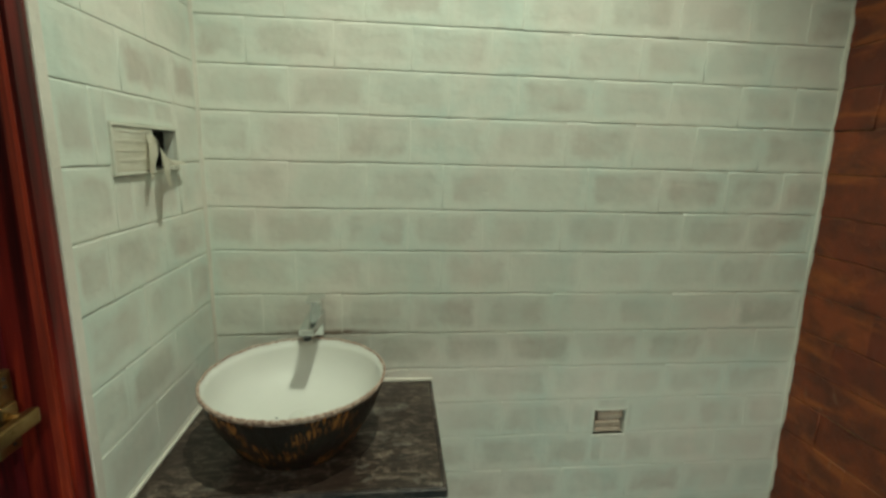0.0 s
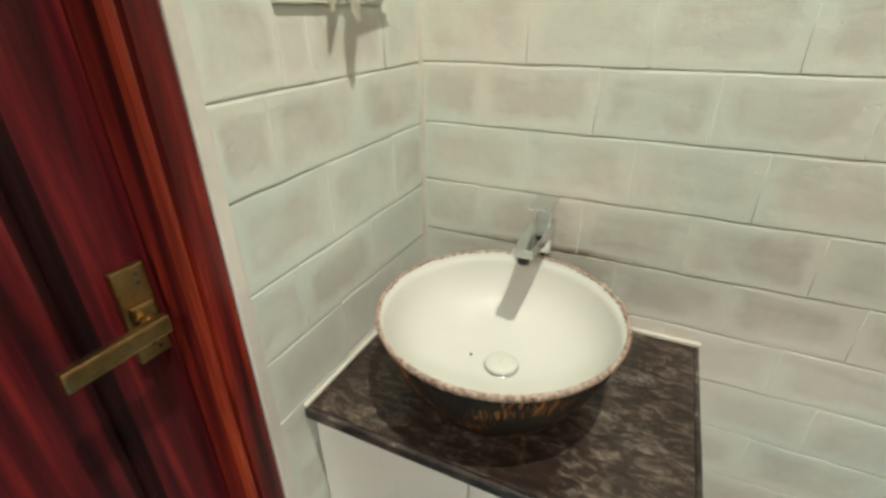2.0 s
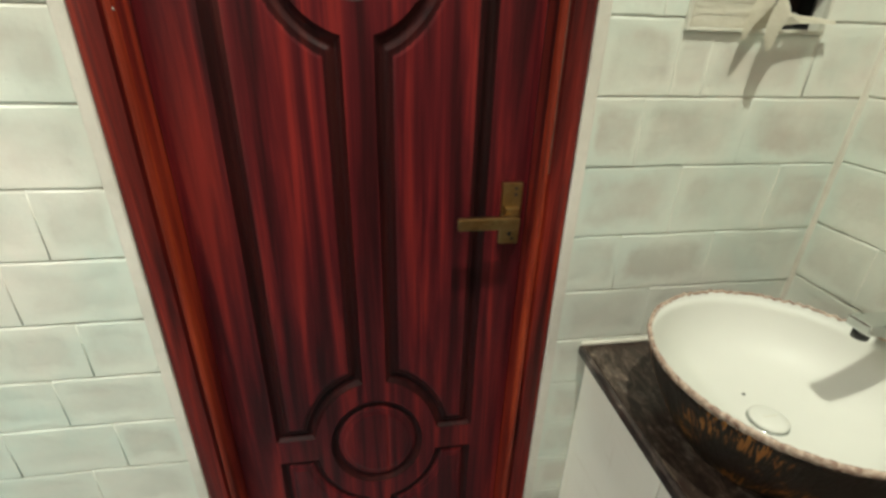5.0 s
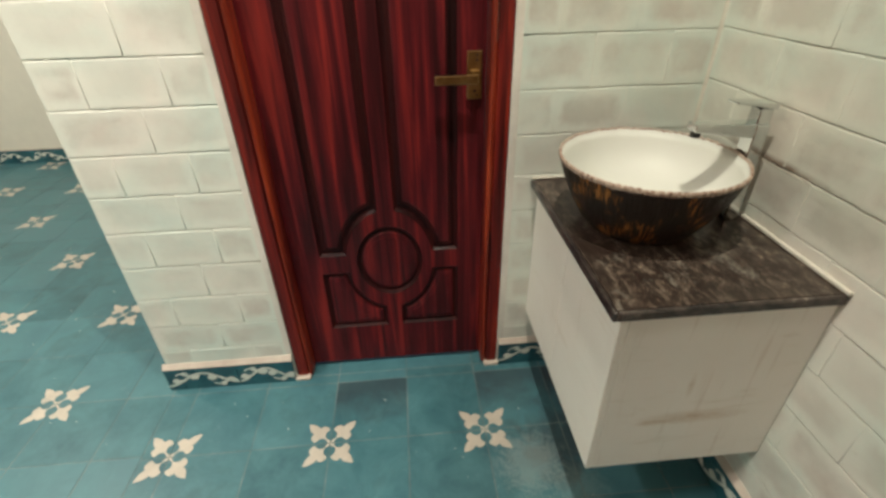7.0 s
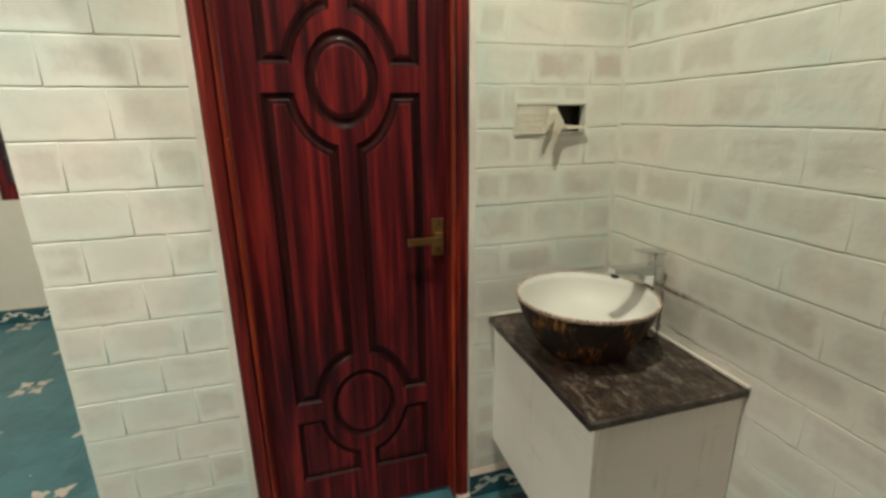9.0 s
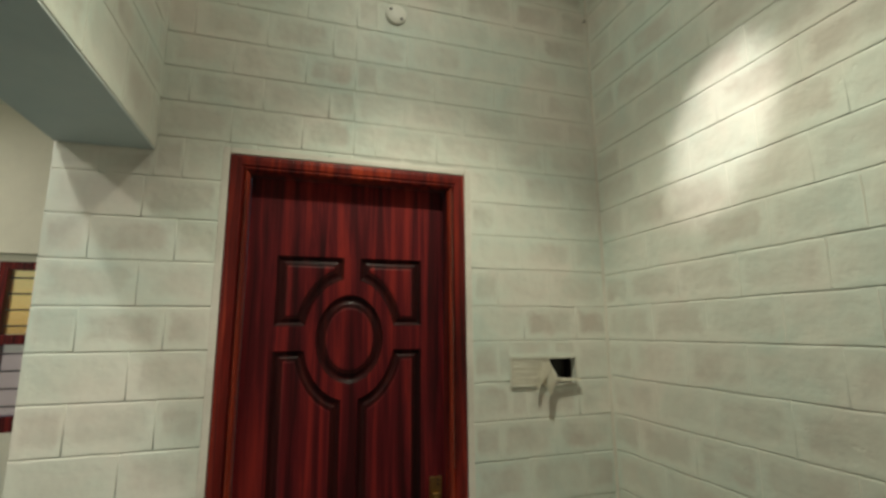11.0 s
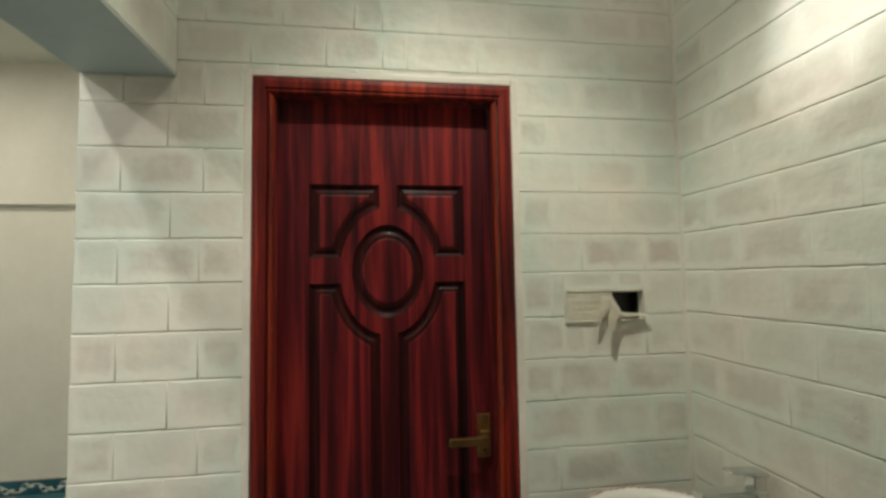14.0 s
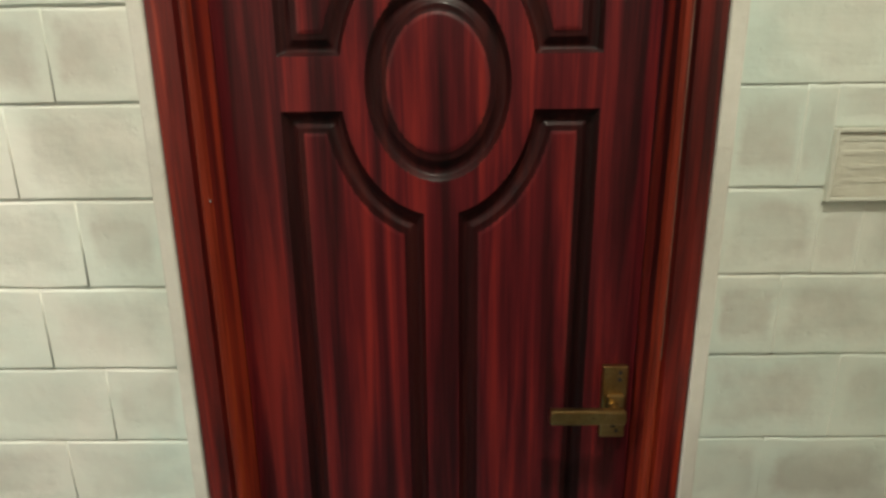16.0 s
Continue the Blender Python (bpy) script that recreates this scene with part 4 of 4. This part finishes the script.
def skirting(turn, u0, u1, label, ledge=True, pitch=0.25):
    """Border tiles in a row with a sloping plaster ledge above them; turn as for the walls."""
    bm = bmesh.new()
    if ledge:
        ends = [[bm.verts.new((u, y, z)) for y, z in ((0.002, 0.101), (-0.0135, 0.101), (-0.0135, 0.103), (-0.002, 0.120), (0.002, 0.120))] for u in (u0, u1)]
        for i in range(5):
            bm.faces.new((ends[0][i], ends[0][(i + 1) % 5], ends[1][(i + 1) % 5], ends[1][i]))
        bm.faces.new(ends[0][::-1])
        bm.faces.new(ends[1])
    else:
        box(u0, u1, -0.006, 0.001, 0.101, 0.108, bm=bm)
    ob = link("baseboard", bm, M_LEDGE)
    ob.matrix_world = turn
    tagged(ob, label, "skirting", kind="structure")
    u = u0
    while u < u1 - 0.004:
        ln = round(min(pitch, u1 - u), 3)
        if ln not in SKIRTS:
            SKIRTS[ln] = skirt_mesh(ln - 0.0015)
        t = new("skirting_tile", SKIRTS[ln])
        t.parent = ob
        t.location = (u, -0.0125, 0)
        u += ln


skirting(TURN_W, BEAM_F - 0.013, 0.084, "teal border skirting with a pale vine under a plaster ledge")
skirting(TURN_W, 0.834, YB - 0.014, "teal border skirting with a pale vine under a plaster ledge")
skirting(TURN_N, XW + 0.002, XE - 0.002, "teal border skirting with a pale vine along the basin wall")
skirting(TURN_F, FAR_Y, BEAM_F, "teal border skirting with a pale vine in the hall", False)

# ---- floor tiles ----
PETAL = ((0.0, 0.0), (0.011, 0.0025), (0.015, 0.012), (0.022, 0.0185), (0.032, 0.020), (0.041, 0.017), (0.047, 0.010), (0.052, 0.006), (0.059, 0.010), (0.066, 0.019), (0.068, 0.028), (0.064, 0.035), (0.060, 0.040), (0.067, 0.045), (0.074, 0.055), (0.078, 0.066), (0.081, 0.081))


def tile_mesh(w, d, motif, gap=0.0012):
    """A tile from its motif corner at the origin; the motif is a thin inlay."""
    bm = box(gap, w - gap, gap, d - gap, -0.010, 0.0, 0.0008, 1)
    if motif:
        outline = [(x * 0.95, y * 0.95) for x, y in PETAL] + [(y * 0.95, x * 0.95) for x, y in PETAL[-2:0:-1]]
        own = bmesh.new()
        own.faces.new([own.verts.new((min(w - gap, max(gap, x)), min(d - gap, max(gap, y)), 0.0005)) for x, y in outline])
        bmesh.ops.triangulate(own, faces=own.faces[:])
        for f in own.faces:
            f.material_index = 1
            f.normal_update()
            if f.normal.z < 0:
                f.normal_flip()
        join(bm, own)
    me = bpy.data.meshes.new("tile")
    bm.to_mesh(me)
    bm.free()
    me.materials.append(M_TILE)
    me.materials.append(M_MOTIF)
    return me


TILES = {}


def tiles(pitch, ox, oy, x0, x1, y0, y1, keep=lambda x, y: True):
    """Tiles on a grid through (ox, oy); a flower sits on every second crossing, a quarter on each tile."""
    rnd = random.Random(8)
    for i in range(math.floor((x0 - ox) / pitch), math.ceil((x1 - ox) / pitch)):
        for j in range(math.floor((y0 - oy) / pitch), math.ceil((y1 - oy) / pitch)):
            a, b = ox + i * pitch, oy + j * pitch
            ca, cb, da, db = max(a, x0), min(a + pitch, x1), max(b, y0), min(b + pitch, y1)
            if cb - ca < 0.012 or db - da < 0.012 or not keep((ca + cb) / 2, (da + db) / 2):
                continue
            ei, ej = i % 2, j % 2          # the flower is on the low side when even
            kx, ky = (a + pitch if ei else a), (b + pitch if ej else b)
            inside = ca - 1e-6 <= kx <= cb + 1e-6 and da - 1e-6 <= ky <= db + 1e-6
            sx, sy = (-1 if ei else 1), (-1 if ej else 1)
            turns = {(1, 1): 0, (-1, 1): 90, (-1, -1): 180, (1, -1): 270}[(sx, sy)]
            w, d = cb - ca, db - da
            if turns in (90, 270):
                w, d = d, w
            fx, fy = (cb if ei else ca), (db if ej else da)
            key = (round(w, 3), round(d, 3), inside and min(w, d) > 0.08)
            if key not in TILES:
                TILES[key] = tile_mesh(w, d, key[2])
            ob = new("tile", TILES[key])
            ob.parent = floor
            ob.matrix_basis = Matrix.Translation((fx, fy, rnd.uniform(-0.0006, 0.0004))) @ Matrix.Rotation(radians(turns), 4, "Z")


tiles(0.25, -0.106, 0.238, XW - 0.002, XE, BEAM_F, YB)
tiles(0.25, -0.106, 0.238, -0.50, XW - 0.002, 0.089, 0.828)
tiles(0.2440, -0.362, -0.750, FAR_X, FAR_E, FAR_Y, BEAM_F)


# ---- blocks of the walls ----
BLOCKS = {}


def block_mesh(w, h, material, open_joint, kind, filled=False):
    """A block face with eased, slightly ragged edges, wider at the top where the paint has rounded it."""
    key = (round(w, 3), round(h, 3), material.name, open_joint, kind, filled)
    if key not in BLOCKS:
        bm = bmesh.new()
        rnd = random.Random(kind * 7919 + round(w * 1000) * 31 + round(h * 1000))
        a, b = w / 2 - (0.0003 if open_joint else 0.0), h / 2 - 0.0009
        rag = min(0.0016, w * 0.02)
        e = 0.6 if open_joint else 0.45
        side = 0.4 if open_joint else 0.34      # the upright joints are filled with paint
        edge = [(-1, -1), (-0.33, -1), (0.33, -1), (1, -1), (1, 1), (0.33, 1), (-0.33, 1), (-1, 1)]
        off = [(rnd.uniform(-rag, 0) * 0.35, rnd.uniform(-rag, 0.2 * rag)) for _ in edge]
        rings = []
        fill = 0.35 if filled else 1.0          # joints nearly full of paint
        for y, s, top, bot, r in ((0.012, 0, 0, 0, 0), (0.0035 if open_joint else 0.0016, 0, 0, 0, 0), (0.0010 if open_joint else 0.0005, 0.0005 * e, 0.0014, 0.0005, 0.6), (0.0, 0.0026 * e, 0.0046, 0.0018, 1.0)):
            ring = []
            for (px, pz), (ox, oz) in zip(edge, off):
                x = px * (a - s) + (ox * px * r * e if abs(px) == 1 else 0)
                z = (b - top * fill if pz > 0 else -b + bot * fill) + oz * pz * r * fill
                ring.append(bm.verts.new((x, y * (side if abs(px) == 1 and y < 0.01 else fill if y < 0.01 else 1), z)))
            rings.append(ring)
        for p, q in zip(rings, rings[1:]):
            for k in range(8):
                f = bm.faces.new((p[k], p[(k + 1) % 8], q[(k + 1) % 8], q[k]))
                f.smooth = True
        bm.faces.new(rings[-1])
        if material is M_BLOCK and not open_joint and kind < 3 and h > 0.09:
            own = bmesh.new()
            cuts = [-0.94 * b, -0.4 * b, 0.1 * b, 0.5 * b, 0.9 * b]
            rows = []
            for z in cuts:
                s, o = rnd.uniform(0.0009, 0.0019), rnd.uniform(-0.0008, 0.0008)
                rows.append([own.verts.new((w / 2 + o + x, y, z)) for x, y in ((-s, 0.001), (-s * 0.5, -0.0009), (s * 0.5, -0.0009), (s, 0.001))])
            for p, q in zip(rows, rows[1:]):
                for i in range(3):
                    own.faces.new((p[i], p[i + 1], q[i + 1], q[i])).material_index = 1
            join(bm, own)
        me = bpy.data.meshes.new("block")
        bmesh.ops.recalc_face_normals(bm, faces=bm.faces)
        bm.to_mesh(me)
        bm.free()
        me.materials.append(material)
        me.materials.append(M_MORTAR)
        BLOCKS[key] = me
    return BLOCKS[key]


def lay_blocks(wall, u0, u1, z0, z1, courses, joints, length, holes, material, seed, rough=0.0004, open_joint=False, merge=False, filled_above=None):
    """Courses of blocks; joints: where the upright joints fall in even and in odd courses, carried on past their ends by length."""
    rnd = random.Random(seed)
    lines = [z0] + [z for z in courses if z0 + (0.06 if merge else 0.02) < z < z1 - 0.012] + [z1]
    for c, d in zip(lines, lines[1:]):
        k = sum(z < (c + d) / 2 for z in courses)
        row = list(joints[k % 2])
        while row[0] - length > u0:
            row.insert(0, row[0] - length)
        while row[-1] + length < u1:
            row.append(row[-1] + length)
        cuts = [u0] + [u + rnd.uniform(-0.006, 0.006) for u in row if u0 + 0.03 < u < u1 - 0.03] + [u1]
        for a, b in zip(cuts, cuts[1:]):
            for p in rects_around(a, b, c, d, holes):
                w, h = round(p[1] - p[0], 3), round(p[3] - p[2], 3)
                if w < 0.010 or h < 0.010:
                    continue
                ob = new("block", block_mesh(w, h, material, open_joint, rnd.randrange(4), filled_above is not None and c > filled_above))
                ob.parent = wall
                ob.matrix_basis = Matrix.Translation(((p[0] + p[1]) / 2, rnd.uniform(-rough, rough), (p[2] + p[3]) / 2)) @ Euler((rnd.uniform(-0.012, 0.002), rnd.uniform(-0.002, 0.002), rnd.uniform(-0.002, 0.002))).to_matrix().to_4x4()


MARGIN = (0.069, 0.850, -0.05, 2.096)
PIER = ((-0.244, -0.040, 0.165, 0.370), (-0.328, -0.123, 0.082, 0.287))
BY_BASIN = ((0.418, 0.623, 0.830, 1.038, 1.242), (0.520, 0.725, 0.946, 1.148))
BASIN_WALL = ((-0.170, 0.037, 0.246, 0.446, 0.656, 0.876, 1.084, 1.262), (-0.262, -0.046, 0.148, 0.360, 0.586, 0.778, 0.964, 1.168))
OTHERS = ((0.02,), (0.12,))
lay_blocks(wall_w, BEAM_F, 0.45, 0.104, BLOCK_TOP, COURSES_W, PIER, 0.205, [MARGIN, (-1, BEAM_N, BEAM_Z - 0.004, 4)], M_BLOCK, 1, 0.0005, True, filled_above=2.0)
lay_blocks(wall_w, 0.45, YB - 0.001, 0.104, BLOCK_TOP, COURSES_B, BY_BASIN, 0.205, [MARGIN, (0.979, 1.232, 1.365, 1.461)], M_BLOCK, 2, filled_above=1.5)
lay_blocks(wall_n, XW + 0.0005, XE + 0.02, 0.104, BLOCK_TOP, COURSES_N, BASIN_WALL, 0.211, [(0.743, 0.857, 0.539, 0.634)], M_BLOCK, 3)
lay_blocks(wall_s, -XE + 0.002, -XW - 0.002, BEAM_Z + 0.003, BLOCK_TOP, COURSES_W, OTHERS, 0.211, [], M_BLOCK, 4, 0.0004, False, True, 2.0)
lay_blocks(wall_e, -YB + 0.002, -BEAM_F, 0.004, CEIL, COURSES_N, OTHERS, 0.211, [], M_CLAY, 5, 0.002)
